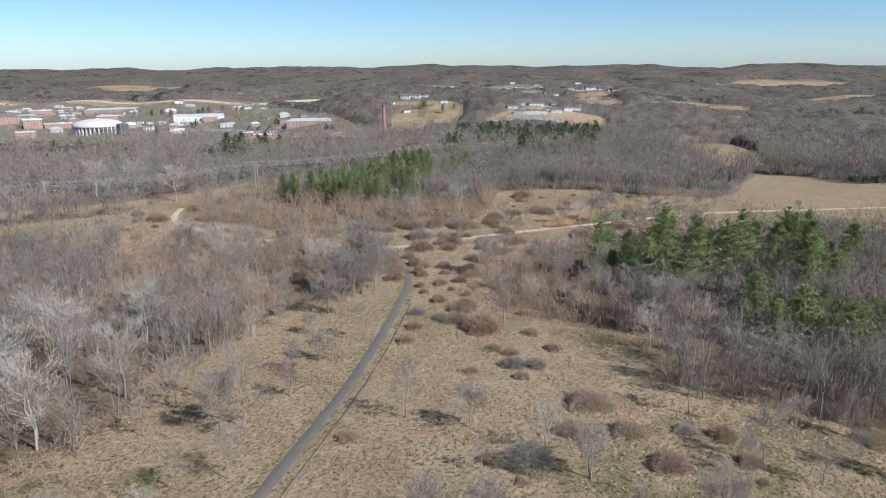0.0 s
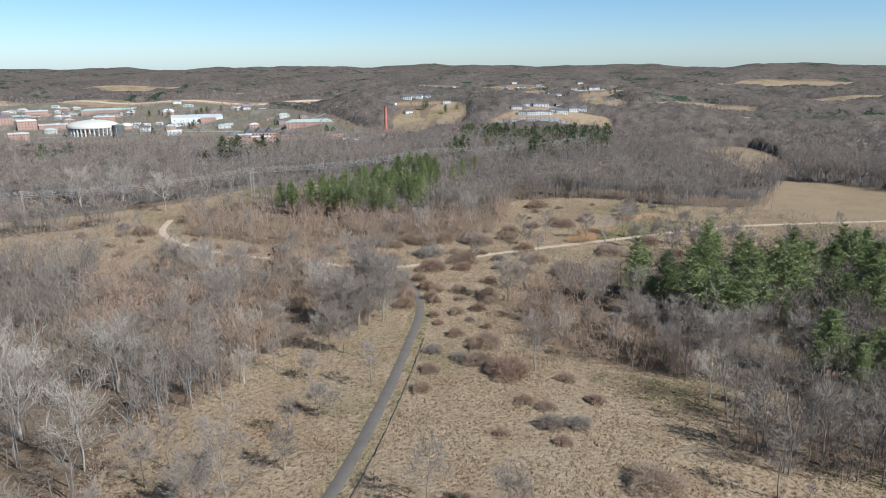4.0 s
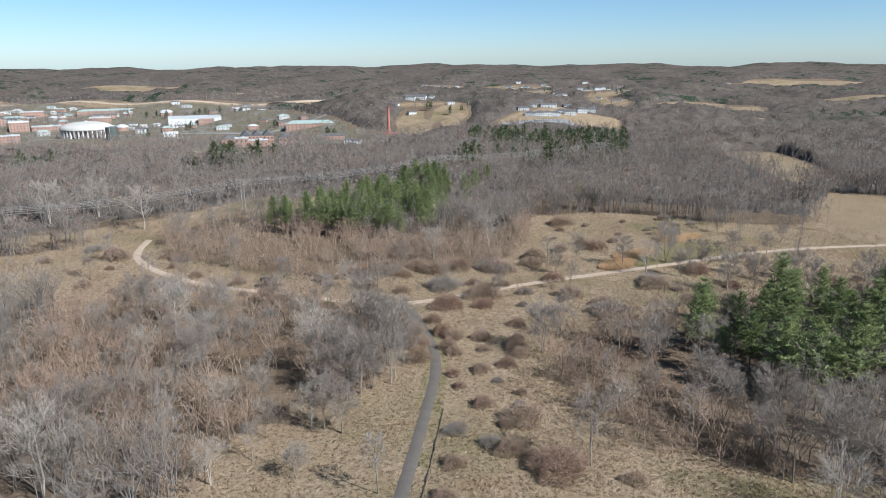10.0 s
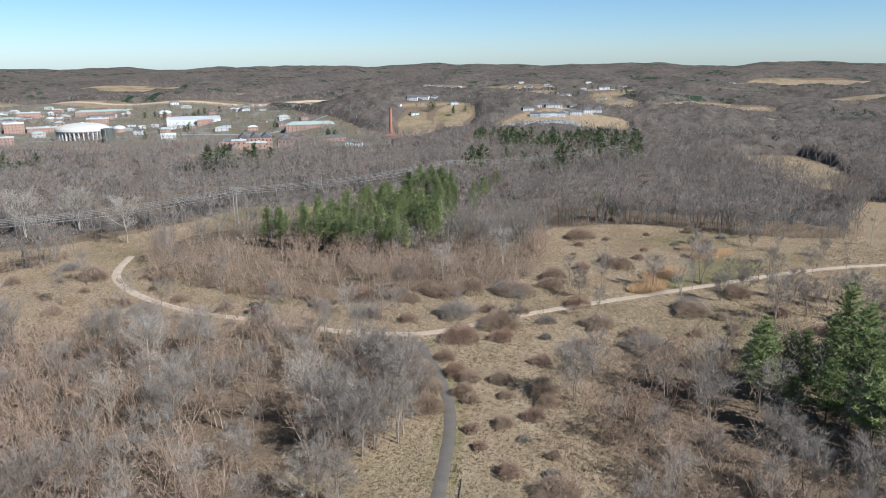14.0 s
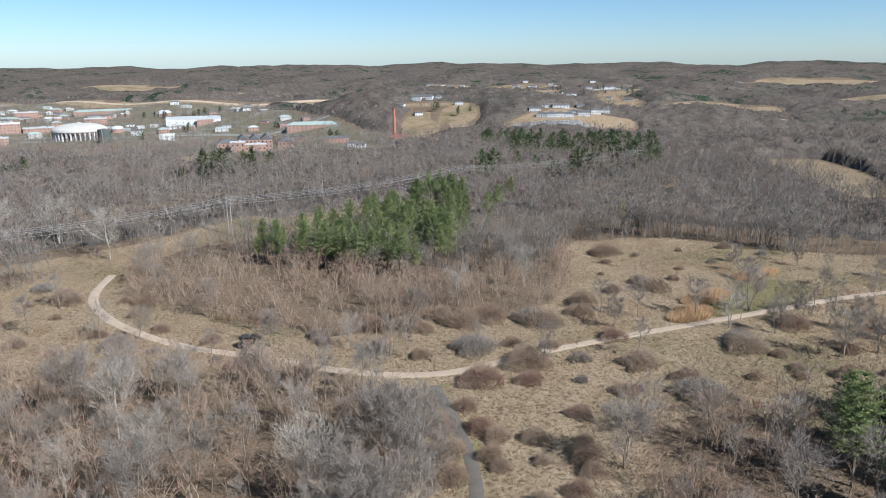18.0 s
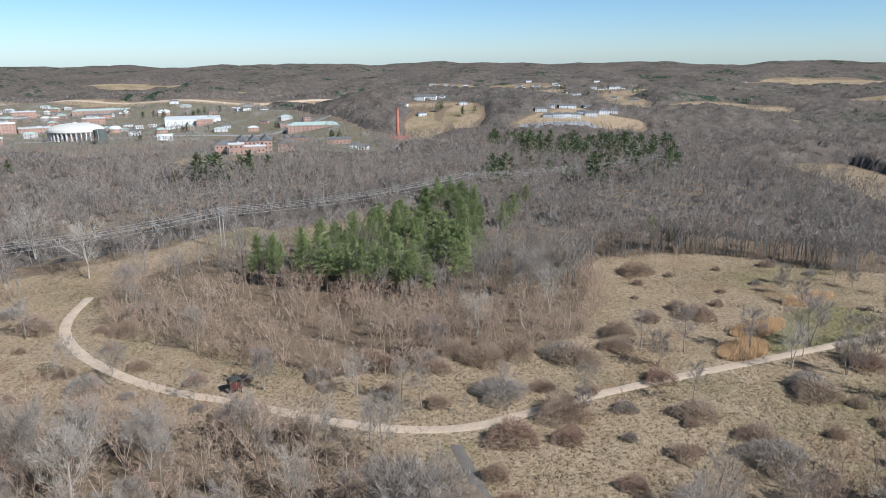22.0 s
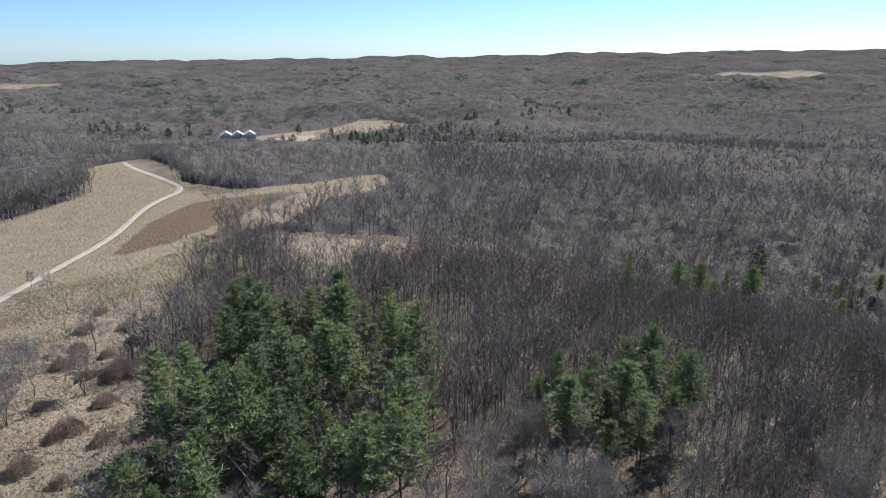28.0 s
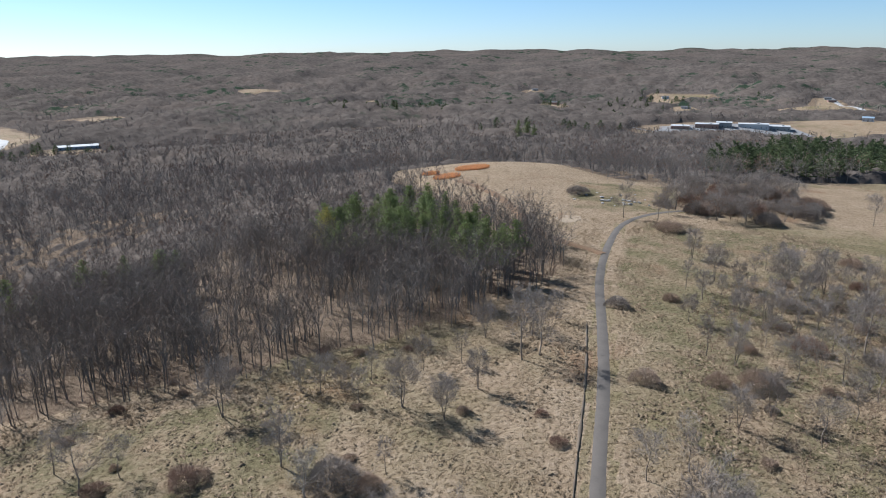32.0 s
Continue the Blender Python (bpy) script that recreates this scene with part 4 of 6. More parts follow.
BARE = [plant_meshes("bare_tree", bare_tree(20 + k, 10.0, limbs=12 + k % 3, subs=6, twigs=16, spread=(0.24, 0.30, 0.36, 0.20, 0.27, 0.33)[k], width=0.042, low=(0.3, 0.2, 0.25, 0.35, 0.22, 0.3)[k], forks=(1, 1, 2, 1, 2, 1)[k]), M_BARK, M_TWIG) for k in range(6)]
PALE = [plant_meshes("pale_tree", bare_tree(50 + k, 10.0, limbs=11, subs=5, twigs=11, spread=0.36, width=0.04, low=0.25, forks=2), M_PALE, M_PALE) for k in range(2)]
SHRUB = [plant_meshes("shrub", shrub(70 + k, 5.0, 2.5 + 0.25 * (k % 3), stems=18, twigs=4300, width=0.036), M_BARK, (M_SHRUB, M_RED, M_SHRUB, M_TWIG)[k % 4]) for k in range(5)]
PINE = [plant_meshes("pine", pine_tree(90 + k, 20.0, tiers=14 + k % 3, low=(0.32, 0.42, 0.5, 0.36, 0.28)[k], spread=(0.20, 0.23, 0.21, 0.25, 0.19)[k]), M_PINEBARK, M_NEEDLE) for k in range(5)]

for k, (x, y, h) in enumerate(TREES):
    pale = k % 17 == 5
    h = min(max(h * 1.12, 3.5), 13.5 if x < 130 or y < 225 else 5.0)
    word = "tall" if h > 9.5 else "small" if h < 5.5 else "slender"
    planted("tree", (PALE if pale else BARE)[k % (2 if pale else 6)], ("trunk", "crown"), x, y, h / 10.0 / 0.92, f"{word} leafless tree with {'pale' if pale else 'grey-brown'} bark standing in dry grass", "tree", "scattered trees in the meadow")
for k, (x, y, h) in enumerate(((-48, 104, 13), (-60, 118, 15), (-54, 135, 14), (-72, 112, 15), (-44, 152, 12), (-63, 150, 13), (-30, 200, 9), (-88, 140, 15), (-40, 122, 12), (48, 281, 10), (-75, 330, 14), (-98, 352, 14), (-112, 340, 15), (62, 128, 9), (70, 140, 10))):
    planted("tree", PALE[k % 2], ("trunk", "crown"), x, y, h / 9.2, "tall pale-limbed leafless tree among denser woods", "tree", "pale trees in the woods")
for k, (x, y, w) in enumerate(SHRUBS):
    w = min(w, 9.5) * (0.55 if y < 80 and -20 < x < 90 else 1.0)
    word = "wide" if w > 7 else "small" if w < 4 else "rounded"
    planted("shrub", SHRUB[k % 5], ("stem", "crown"), x, y, max(0.32, min(1.35, w / 6.2)), f"{word} leafless brown shrub in dry grass", "shrub", "shrubs in the meadow", min(1.5, max(0.9, w / 5.0 / max(0.32, min(1.35, w / 6.2)))))


def spaced(poly, gap, seed, count=10 ** 6, ok=None):
    """Random places in a polygon that keep their distance."""
    g = np.random.default_rng(seed)
    xs, ys = [p[0] for p in poly], [p[1] for p in poly]
    got = []
    for _ in range(int((max(xs) - min(xs)) * (max(ys) - min(ys)) / gap ** 2 * 6)):
        x, y = g.uniform(min(xs), max(xs)), g.uniform(min(ys), max(ys))
        if inside(poly, x, y) and all((x - a) ** 2 + (y - b) ** 2 > gap * gap for a, b in got) and (ok is None or ok(x, y)):
            got.append((x, y))
            if len(got) >= count:
                break
    return got


PINES_MID = [(-30, 318), (4, 300), (22, 293), (40, 320), (52, 400), (42, 424), (20, 372), (-12, 346)]
PINES_EAST = [(71, 192), (68, 174), (76, 160), (98, 150), (124, 154), (141, 168), (139, 190), (112, 193), (90, 195)]
PINES_POCKET = [(82, 128), (94, 108), (106, 112), (110, 126), (103, 136), (88, 138)]
PINES_SOUTH = [(33, -40), (22, -62), (8, -66), (-6, -46), (-15, -15), (-17, 9), (-6, 14), (4, 2), (18, -16), (29, -12)]
PINES_BACK = [(240, 75), (214, 62), (205, 20), (190, -5), (158, -25), (118, -30), (76, -8), (70, -36), (115, -58), (178, -60), (216, -24), (236, 20)]
for poly, gap, seed, base, group, thin in ((PINES_MID, 4.6, 1, 12.2, "pine stand north of the gravel road", -0.75), (PINES_EAST, 5.0, 2, 15.5, "pine stand east of the meadow", -0.7), (PINES_POCKET, 4.6, 3, 13.5, "small pine clump in the woods", -0.7),
                                           (PINES_SOUTH, 4.6, 4, 12.0, "pines at the southern wood edge", -0.75), (PINES_BACK, 6.0, 5, 9.5, "pines scattered through the eastern woods", 0.25)):
    for k, (x, y) in enumerate(spaced(poly, gap, seed, ok=lambda x, y: math.sin(x / 6.5 + seed) * math.cos(y / 8.0) > thin)):
        h = base * rng.uniform(0.6, 1.25)
        planted("pine_tree", PINE[(k * 3 + seed) % 5], ("trunk", "needles"), x, y, h / 20, f"{'tall' if h > base else 'young'} dark green pine standing among bare woods", "pine tree", group, 1.15)
planted("pine_tree", plant_meshes("yellow_pine", pine_tree(97, 20.0, tiers=15, low=0.25, spread=0.24), M_PINEBARK, M_YELLOWNEEDLE), ("trunk", "needles"), 31, -27, 0.72, "yellowing pine at the edge of a dark stand", "pine tree", "pines at the southern wood edge", 1.1)
for x, y, h in ((99, 338, 11), (103, 333, 9), (-136, -560, 24), (-146, -566, 22), (-152, -556, 20), (52, 352, 14), (60, 372, 13), (70, 392, 12), (210, 60, 17), (216, 64, 16), (174, 96, 15), (214, 40, 17)):
    planted("pine_tree", PINE[int(h) % 5], ("trunk", "needles"), x, y, h / 20, "lone dark green pine at the wood edge", "pine tree", "lone pines", 1.1)

# ---------------------------------------------------------------- woods as stuff
ALL_PINES = (PINES_MID, PINES_EAST, PINES_POCKET, PINES_SOUTH)


def wood_places(r0, r1, area, seed, clump=0.0):
    g = np.random.default_rng(seed)
    count = int(math.pi * (r1 * r1 - r0 * r0) / area)
    r = np.sqrt(g.uniform(r0 * r0, r1 * r1, count))
    a = g.uniform(0, 2 * math.pi, count)
    x, y = 20 + r * np.sin(a), 150 + r * np.cos(a)
    ok = ~meadow(x, y) & ~glades(x, y) & seen(x, y) & (near_line(POWER, x, y) > 10) & (near_line(TRAIL, x, y) > 5) & (near_line(TRACK, x, y) > 4)
    patch = np.sin(x / 4.3 + 1.7 * np.sin(y / 6.1)) * np.cos(y / 5.2 + 1.4 * np.sin(x / 7.7)) + 0.6 * np.sin(x / 11 + y / 15)
    ok &= patch + g.normal(size=count) * 0.4 > clump * 1.6 - 1.6
    return x[ok], y[ok]


def in_town(x, y):
    return inside(TOWN, x, y)


def scrubby(x, y):
    """Young, low, reddish growth: round the pines and between trail and road."""
    return inside([(-75, 320), (-45, 262), (0, 240), (70, 250), (80, 330), (60, 300), (30, 285), (-20, 310)], x, y) | inside([(-75, 250), (-60, 170), (-20, 150), (14, 175), (10, 232)], x, y) | inside([(40, 207), (40, 150), (60, 138), (75, 165), (74, 200)], x, y)


def woods_of(name, label, category, x, y, protos, lo, hi, mats, lift=None, trunk=None):
    shrunk = np.where(inside([(300, 140), (300, 250), (330, 420), (700, 420), (700, 140)], x, y), 0.62, 1.0)
    ob = scatter_join(name, protos, x, y, rng.uniform(lo, hi, len(x)) * shrunk, mats, lift=lift, trunk=trunk)
    return tagged(ob, label, category, kind="stuff")


THICKET = [(-80, -62), (-92, -54), (-106, -44), (-142, -60), (-150, -112), (-108, -100), (-88, -80)]
BRUSH = [(-46, 36), (-65, 20), (-110, 0), (-165, 30), (-70, 96), (-28, 90), (-30, 70)]
BRUSH_B = [(46, 206), (37, 196), (31, 172), (26, 150), (34, 141), (46, 150), (70, 131), (74, 126), (58, 120), (52, 107), (62, 103), (50, 128), (44, 156), (44, 190)]
BRUSH_C = [(70, 206), (130, 220), (180, 224), (170, 238), (110, 232), (76, 226)]
BRUSH_D = [(-70, 250), (-20, 238), (6, 232), (50, 226), (60, 236), (0, 246), (-50, 275), (-70, 300), (-100, 280)]
close_x, close_y = wood_places(0, 190, 4.6, 11, 0.72)
keep = np.ones(len(close_x), bool)
for poly in ALL_PINES:
    keep &= ~(inside(poly, close_x, close_y) & (rng.uniform(size=len(close_x)) < 0.35))
keep &= (close_y < 78) | (rng.uniform(size=len(close_x)) < np.where(close_x > 82, 0.9, 0.55))
keep &= (close_x > -150) & ~((close_x < -70) & (close_y < 20))
close_x, close_y = close_x[keep], close_y[keep]
low = scrubby(close_x, close_y)
close_tall = [woodland_tree(200 + k, 11.5, 6, 20, 170, 0.046, limb=0.11, spread=(0.24, 0.30, 0.20, 0.34)[k % 4], fork=(0.25, 0.18, 0.35, 0.15)[k % 4]) for k in range(8)]
close_low = [woodland_tree(230 + k, 7.5, 6, 14, 150, 0.045, spread=0.32, fork=0.06, limb=0.08, sides=3) for k in range(6)]
m = ~low
woods_of("bare_woods", "dense grey-brown leafless woods round the meadows", "woods", close_x[m], close_y[m], close_tall, 0.55, 1.25, [M_WOODS, M_BARK, M_TWIG, M_WOODS, M_BARK])
woods_of("bare_scrub", "low reddish-brown leafless scrub and saplings", "scrub", close_x[low], close_y[low], close_low, 0.5, 1.5, [M_RED, M_RED, M_SHRUB], trunk=M_SHRUB)

mid_x, mid_y = wood_places(190, 400, 19, 14, 0.5)
keep = np.ones(len(mid_x), bool)
for poly in ALL_PINES:
    keep &= ~(inside(poly, mid_x, mid_y) & (rng.uniform(size=len(mid_x)) < 0.6))
mid_x, mid_y = mid_x[keep], mid_y[keep]
g = np.random.default_rng(17)
ex, ey = g.uniform(-150, 420, 40000), g.uniform(215, 420, 40000)
m = ~meadow(ex, ey) & ~glades(ex, ey) & ~scrubby(ex, ey) & ((ex > 60) | (ex < -70)) & ((ex < 150) | (ex > 225) | (ey > 320)) & (near_line(TRACK, ex, ey) > 5) & (near_line(FORK, ex, ey) > 6) & (near_line(POWER, ex, ey) > 10)
ex, ey = ex[m], ey[m]
m = wide_meadow(ex, ey, 14.0)
mid_x, mid_y = np.concatenate([mid_x, ex[m][:1300]]), np.concatenate([mid_y, ey[m][:1300]])
mid_tall = [woodland_tree(240 + k, 11.5, 5, 9, 84, 0.115, up=0.2, loose=0.85, spread=(0.25, 0.30, 0.22)[k % 3], fork=(0.3, 0.22, 0.36)[k % 3], limb=0.14, sides=3) for k in range(6)]
woods_of("bare_woods_behind", "leafless woods behind the meadows", "woods", mid_x, mid_y, mid_tall, 0.55, 1.2, [M_WOODS, M_TWIG, M_WOODS, M_TWIG, M_RED, M_TWIG])

beyond_x, beyond_y = wood_places(400, 900, 76, 12)
m = ~in_town(beyond_x, beyond_y) | (rng.uniform(size=len(beyond_x)) < 0.9)
beyond_x, beyond_y = beyond_x[m], beyond_y[m]
beyond = [woodland_tree(260 + k, 12, 4, 4, 34, 0.27, spread=0.24, fork=0.3, limb=0.24, sides=3, up=0.15, loose=0.9) for k in range(6)]
woods_of("bare_woods_beyond", "grey-brown leafless woods beyond the meadows", "woods", beyond_x, beyond_y, beyond, 0.6, 1.25, [M_WOODS, M_TWIG, M_WOODS, M_TWIG, M_RED, M_TWIG])

far_x, far_y = wood_places(900, 2100, 300, 13)
fars = [woodland_tree(290 + k, 12.0, 2, 2, 11, 0.85, spread=0.22, fork=0.35, limb=0.7, sides=3, up=0.2, loose=1.0) for k in range(5)]
woods_of("treetops", "scattered leafless treetops over the far woods", "woods", far_x, far_y, fars, 0.8, 1.15, [M_WOODS, M_TWIG], height(far_x, far_y) + np.where(in_town(far_x, far_y), -3.0, 0.0))

g = np.random.default_rng(66)
tx, ty = g.uniform(-900, 100, 16000), g.uniform(690, 1800, 16000)
m = inside(TOWN, tx, ty) & ~glades(tx, ty) & (near_line(HIGHWAY, tx, ty) > 30) & (np.hypot(tx + 350, ty - 1110) > 62) & (np.hypot(tx + 245, ty - 1330) > 62) & (np.hypot(tx + 88, ty - 728) > 32)
tx, ty = tx[m][:5200], ty[m][:5200]
woods_of("town_trees", "leafless street and garden trees of the town", "trees", tx, ty, beyond, 0.45, 1.05, [M_WOODS, M_TWIG])

for k, (x, y) in enumerate(spaced(THICKET, 4.8, 83)):
    if k % 2:
        planted("shrub", SHRUB[(3, 3, 1)[k % 3]], ("stem", "crown"), x, y, rng.uniform(1.0, 2.0), "big dense leafless shrub in a hilltop thicket", "shrub", "hilltop thicket")
    else:
        planted("tree", BARE[(2, 4, 5)[k % 3]], ("trunk", "crown"), x, y, rng.uniform(0.45, 0.95), "crooked leafless tree in a hilltop thicket", "tree", "hilltop thicket trees", 1.25)
for k, (x, y) in enumerate(spaced(BRUSH, 14, 84, ok=lambda x, y: x > -110)):
    planted("shrub", SHRUB[k % 5], ("stem", "crown"), x, y, rng.uniform(0.4, 0.85), "brown leafless shrub among saplings", "shrub", "shrubs west of the trail")
for poly, gap, seed in (([(60, 262), (75, 315), (120, 318), (140, 292), (104, 284), (86, 270)], 11.0, 85), ([(30, 226), (120, 226), (170, 236), (150, 215), (100, 205), (60, 213), (40, 217)], 8.0, 86), ([(22, 207), (38, 200), (31, 170), (25, 150), (17, 160), (21, 190)], 5.5, 87), ([(-66, 246), (-20, 240), (4, 236), (20, 238), (4, 246), (-30, 262), (-58, 292), (-95, 286)], 9.0, 88)):
    for k, (x, y) in enumerate(spaced(poly, gap, seed, ok=lambda x, y: near_line(TRAIL, x, y) > 3 and near_line(TRACK, x, y) > 4 and math.hypot(x + 15, y - 243) > 7)):
        planted("shrub", SHRUB[k % 5], ("stem", "crown"), x, y, rng.uniform(0.4, 0.95), "rusty brown leafless shrub in dry grass", "shrub", "shrubs in the open grass")
WEST_EDGE = [(-52, 232), (-64, 200), (-52, 165), (-24, 148), (0, 168), (13, 186), (14, 210), (8, 224), (-20, 230)]
EAST_EDGE = [(46, 206), (40, 190), (42, 160), (56, 144), (76, 132), (60, 116), (56, 107), (78, 97), (92, 100), (96, 130), (80, 160), (72, 196)]
for poly, gap, seed in ((WEST_EDGE, 6.8, 81), (EAST_EDGE, 7.2, 82)):
    for k, (x, y) in enumerate(spaced(poly, gap, seed, ok=lambda x, y: near_line(TRAIL, x, y) > 3.5 and near_line(TRACK, x, y) > 4)):
        h = rng.uniform(5.5, 11.0)
        pale = k % 9 == 4
        planted("tree", (PALE if pale else BARE)[k % (2 if pale else 6)], ("trunk", "crown"), x, y, h / 9.2, f"{'tall' if h > 8.5 else 'young'} leafless tree with {'pale' if pale else 'grey-brown'} limbs at the wood edge", "tree", "trees at the wood edge")
WEST_BRUSH = [(-45, 36), (-58, 19), (-90, -4), (-112, 10), (-104, 40), (-68, 70), (-54, 58)]
for k, (x, y) in enumerate(spaced(WEST_BRUSH, 5.2, 89, ok=lambda x, y: near_line(TRAIL, x, y) > 6)):
    h = rng.uniform(3.5, 7.0)
    planted("tree", BARE[k % 6], ("trunk", "crown"), x, y, h / 9.2, f"{'slender' if h > 5 else 'low'} leafless grey tree in brushy meadow", "tree", "brushy trees west of the trail")
for x, y, h in ((14.2, 192, 6.5), (15.0, 199, 7), (14.6, 207, 7), (21.6, 197, 5), (21.4, 206, 5.5), (20.5, 214, 5), (13.0, 215, 6)):
    planted("shrub", SHRUB[int(y) % 5], ("stem", "crown"), x, y, h / 6.0, "tall leafless brown shrub crowding the asphalt trail", "shrub", "shrubs beside the trail")
for x, y, h in ((8, 190, 11), (4, 180, 10.5), (11, 199, 10), (0, 173, 9.5), (6, 203, 10), (-4, 186, 10), (12, 209, 8), (9, 184, 9)):
    planted("tree", BARE[int(x) % 6], ("trunk", "crown"), x, y, h / 9.2, "tall leafless tree beside the asphalt trail", "tree", "trees beside the trail")

spots = [(THICKET, 4.0, 0.7, 61), (BRUSH, 3.2, 0.5, 62), (BRUSH_B, 2.6, 0.5, 63), (BRUSH_C, 6.0, 0.75, 64), (BRUSH_D, 7.0, 0.5, 65)]
bx, by, bs = [], [], []
for poly, gap, size, seed in spots:
    for x, y in spaced(poly, gap, seed, ok=lambda x, y: near_line(TRAIL, x, y) > 4 and near_line(TRACK, x, y) > 4):
        bx.append(x), by.append(y), bs.append(size * rng.uniform(0.65, 1.35))
g = np.random.default_rng(67)
ex, ey = g.uniform(-130, 260, 60000), g.uniform(-110, 350, 60000)
m = ~meadow(ex, ey) & (np.hypot(ex - 20, ey - 130) < 260) & (near_line(TRAIL, ex, ey) > 4)
ex, ey = ex[m], ey[m]
m = wide_meadow(ex, ey, 7.0) & seen(ex, ey)
ex, ey = ex[m][:4200], ey[m][:4200]
edge_low = [woodland_tree(330 + k, 4.5, 6, 8, 46, 0.085, spread=0.5, fork=0.02, limb=0.06, sides=3) for k in range(6)]
woods_of("edge_brush", "low brown brush along the wood edges", "brush", ex, ey, edge_low, 0.4, 1.05, [M_SHRUB, M_RED, M_SHRUB], trunk=M_SHRUB)
ob = scatter_join("brush", close_low[:3] + [woodland_tree(340 + k, 8.0, 7, 14, 120, 0.085, spread=0.42, fork=0.02, limb=0.08, sides=3) for k in range(5)], np.array(bx), np.array(by), np.array(bs), [M_SHRUB, M_RED, M_SHRUB], trunk=M_SHRUB)
tagged(ob, "brown leafless brush growing in the open grass", "brush", kind="stuff")


def far_pine(seed, h=15.0, n=210, width=0.62):
    """A pine far off: a trunk and a ragged, rounded crown of boughs."""
    g = np.random.default_rng(seed)
    s = Soup()
    s.tube((0, 0, -0.5), (0, 0, h * 0.9), 0.22, 0.05, 3)
    k = g.uniform(0.22, 1.0, n)
    az = g.choice(g.uniform(0, 6.28, 9), n) + g.normal(size=n) * 0.3
    out = h * 0.25 * np.minimum(1.0, (1.1 - k) * 2.4) * g.uniform(0.4, 1.3, n)
    base = np.stack([np.cos(az) * out * 0.4, np.sin(az) * out * 0.4, k * h * 0.96 - 0.3], 1)
    tip = np.stack([np.cos(az) * out * 1.2, np.sin(az) * out * 1.2, k * h * 0.96 + 0.5], 1) + g.normal(size=(n, 3)) * 0.35
    s.blades(base, tip, width * g.uniform(0.6, 1.4, n), g)
    return s.arrays()


def ring_places(spots, seed):
    g = np.random.default_rng(seed)
    x = np.concatenate([cx + g.normal(size=n) * a for cx, cy, a, b, n in spots])
    y = np.concatenate([cy + g.normal(size=n) * b for cx, cy, a, b, n in spots])
    return x, y


pn = []
for poly, gap, seed, thin in (([(137, 685), (245, 828), (262, 760), (232, 620), (190, 500), (166, 462), (115, 446), (94, 478)], 8.5, 21, -0.05), ([(112, 690), (160, 880), (184, 850), (140, 660)], 9.0, 24, 0.0), ([(63, 462), (80, 479), (78, 445), (62, 440)], 8.0, 25, -0.9),
                              ([(-150, -165), (-185, -152), (-285, -180), (-420, -300), (-480, -420), (-330, -400), (-215, -300)], 8.5, 22, -0.8), ([(-88, 486), (-44, 494), (-40, 506), (-90, 500)], 6.0, 26, -0.8)):
    pn += spaced(poly, gap, seed, ok=lambda x, y: math.sin(x / 17) * math.cos(y / 23) > thin)
rx, ry = ring_places([(-200, 520, 22, 10, 8), (-320, 600, 40, 10, 6), (700, 210, 90, 60, 40), (860, 60, 160, 40, 50), (1150, -100, 60, 50, 26), (560, -540, 70, 20, 60),
                      (420, -640, 60, 20, 22), (-330, 1500, 40, 14, 10), (-270, 1520, 30, 14, 8), (-60, 1000, 60, 30, 5), (350, 1500, 90, 60, 30), (700, 2000, 160, 90, 60), (280, 1800, 120, 60, 40), (560, 760, 60, 40, 16),
                      (-150, 1200, 70, 60, 5), (-30, -1150, 90, 30, 50), (-560, -1250, 120, 60, 60), (1350, 800, 60, 60, 26), (-200, -700, 60, 30, 20), (880, 480, 60, 40, 24), (150, 1150, 30, 30, 4), (1000, 1250, 60, 40, 16)], 23)
ever_x, ever_y = np.concatenate([[p[0] for p in pn], rx]), np.concatenate([[p[1] for p in pn], ry])
ob = scatter_join("distant_pines", [far_pine(300 + k) for k in range(5)], ever_x, ever_y, np.where(np.arange(len(ever_x)) < len(pn), 1.05, 0.95) * rng.uniform(0.5, 1.25, len(ever_x)), [M_FARNEEDLE])
tagged(ob, "dark green pines scattered through the far woods", "pine trees", kind="stuff")

# ---------------------------------------------------------------- grass and reeds
def tuft(seed, blades=7, h=0.26, reach=0.42):
    """A tussock: a ragged, leaning low mound of matted grass with loose blades."""
    g = np.random.default_rng(seed)
    s = Soup()
    a = np.arange(5) * math.tau / 5 + g.uniform(-0.4, 0.4, 5)
    r = reach * g.uniform(0.5, 1.4, 5)
    ring = np.stack([np.cos(a) * r * 1.25, np.sin(a) * r * 0.6, np.full(5, -0.12)], 1)
    top = np.array([[g.normal() * 0.25, g.normal() * 0.12, h * g.uniform(0.7, 1.2)]])
    k = np.arange(5)
    s.add(np.concatenate([ring, top]), np.stack([k, (k + 1) % 5, np.full(5, 5)], 1))
    base = np.stack([g.normal(size=blades) * reach * 0.5, g.normal(size=blades) * reach * 0.4, np.full(blades, -0.02)], 1)
    tip = base + np.stack([g.normal(size=blades) * 0.3, g.normal(size=blades) * 0.3, h * g.uniform(0.9, 2.0, blades)], 1)
    s.blades(base, tip, np.full(blades, 0.06), g)
    return s.arrays()


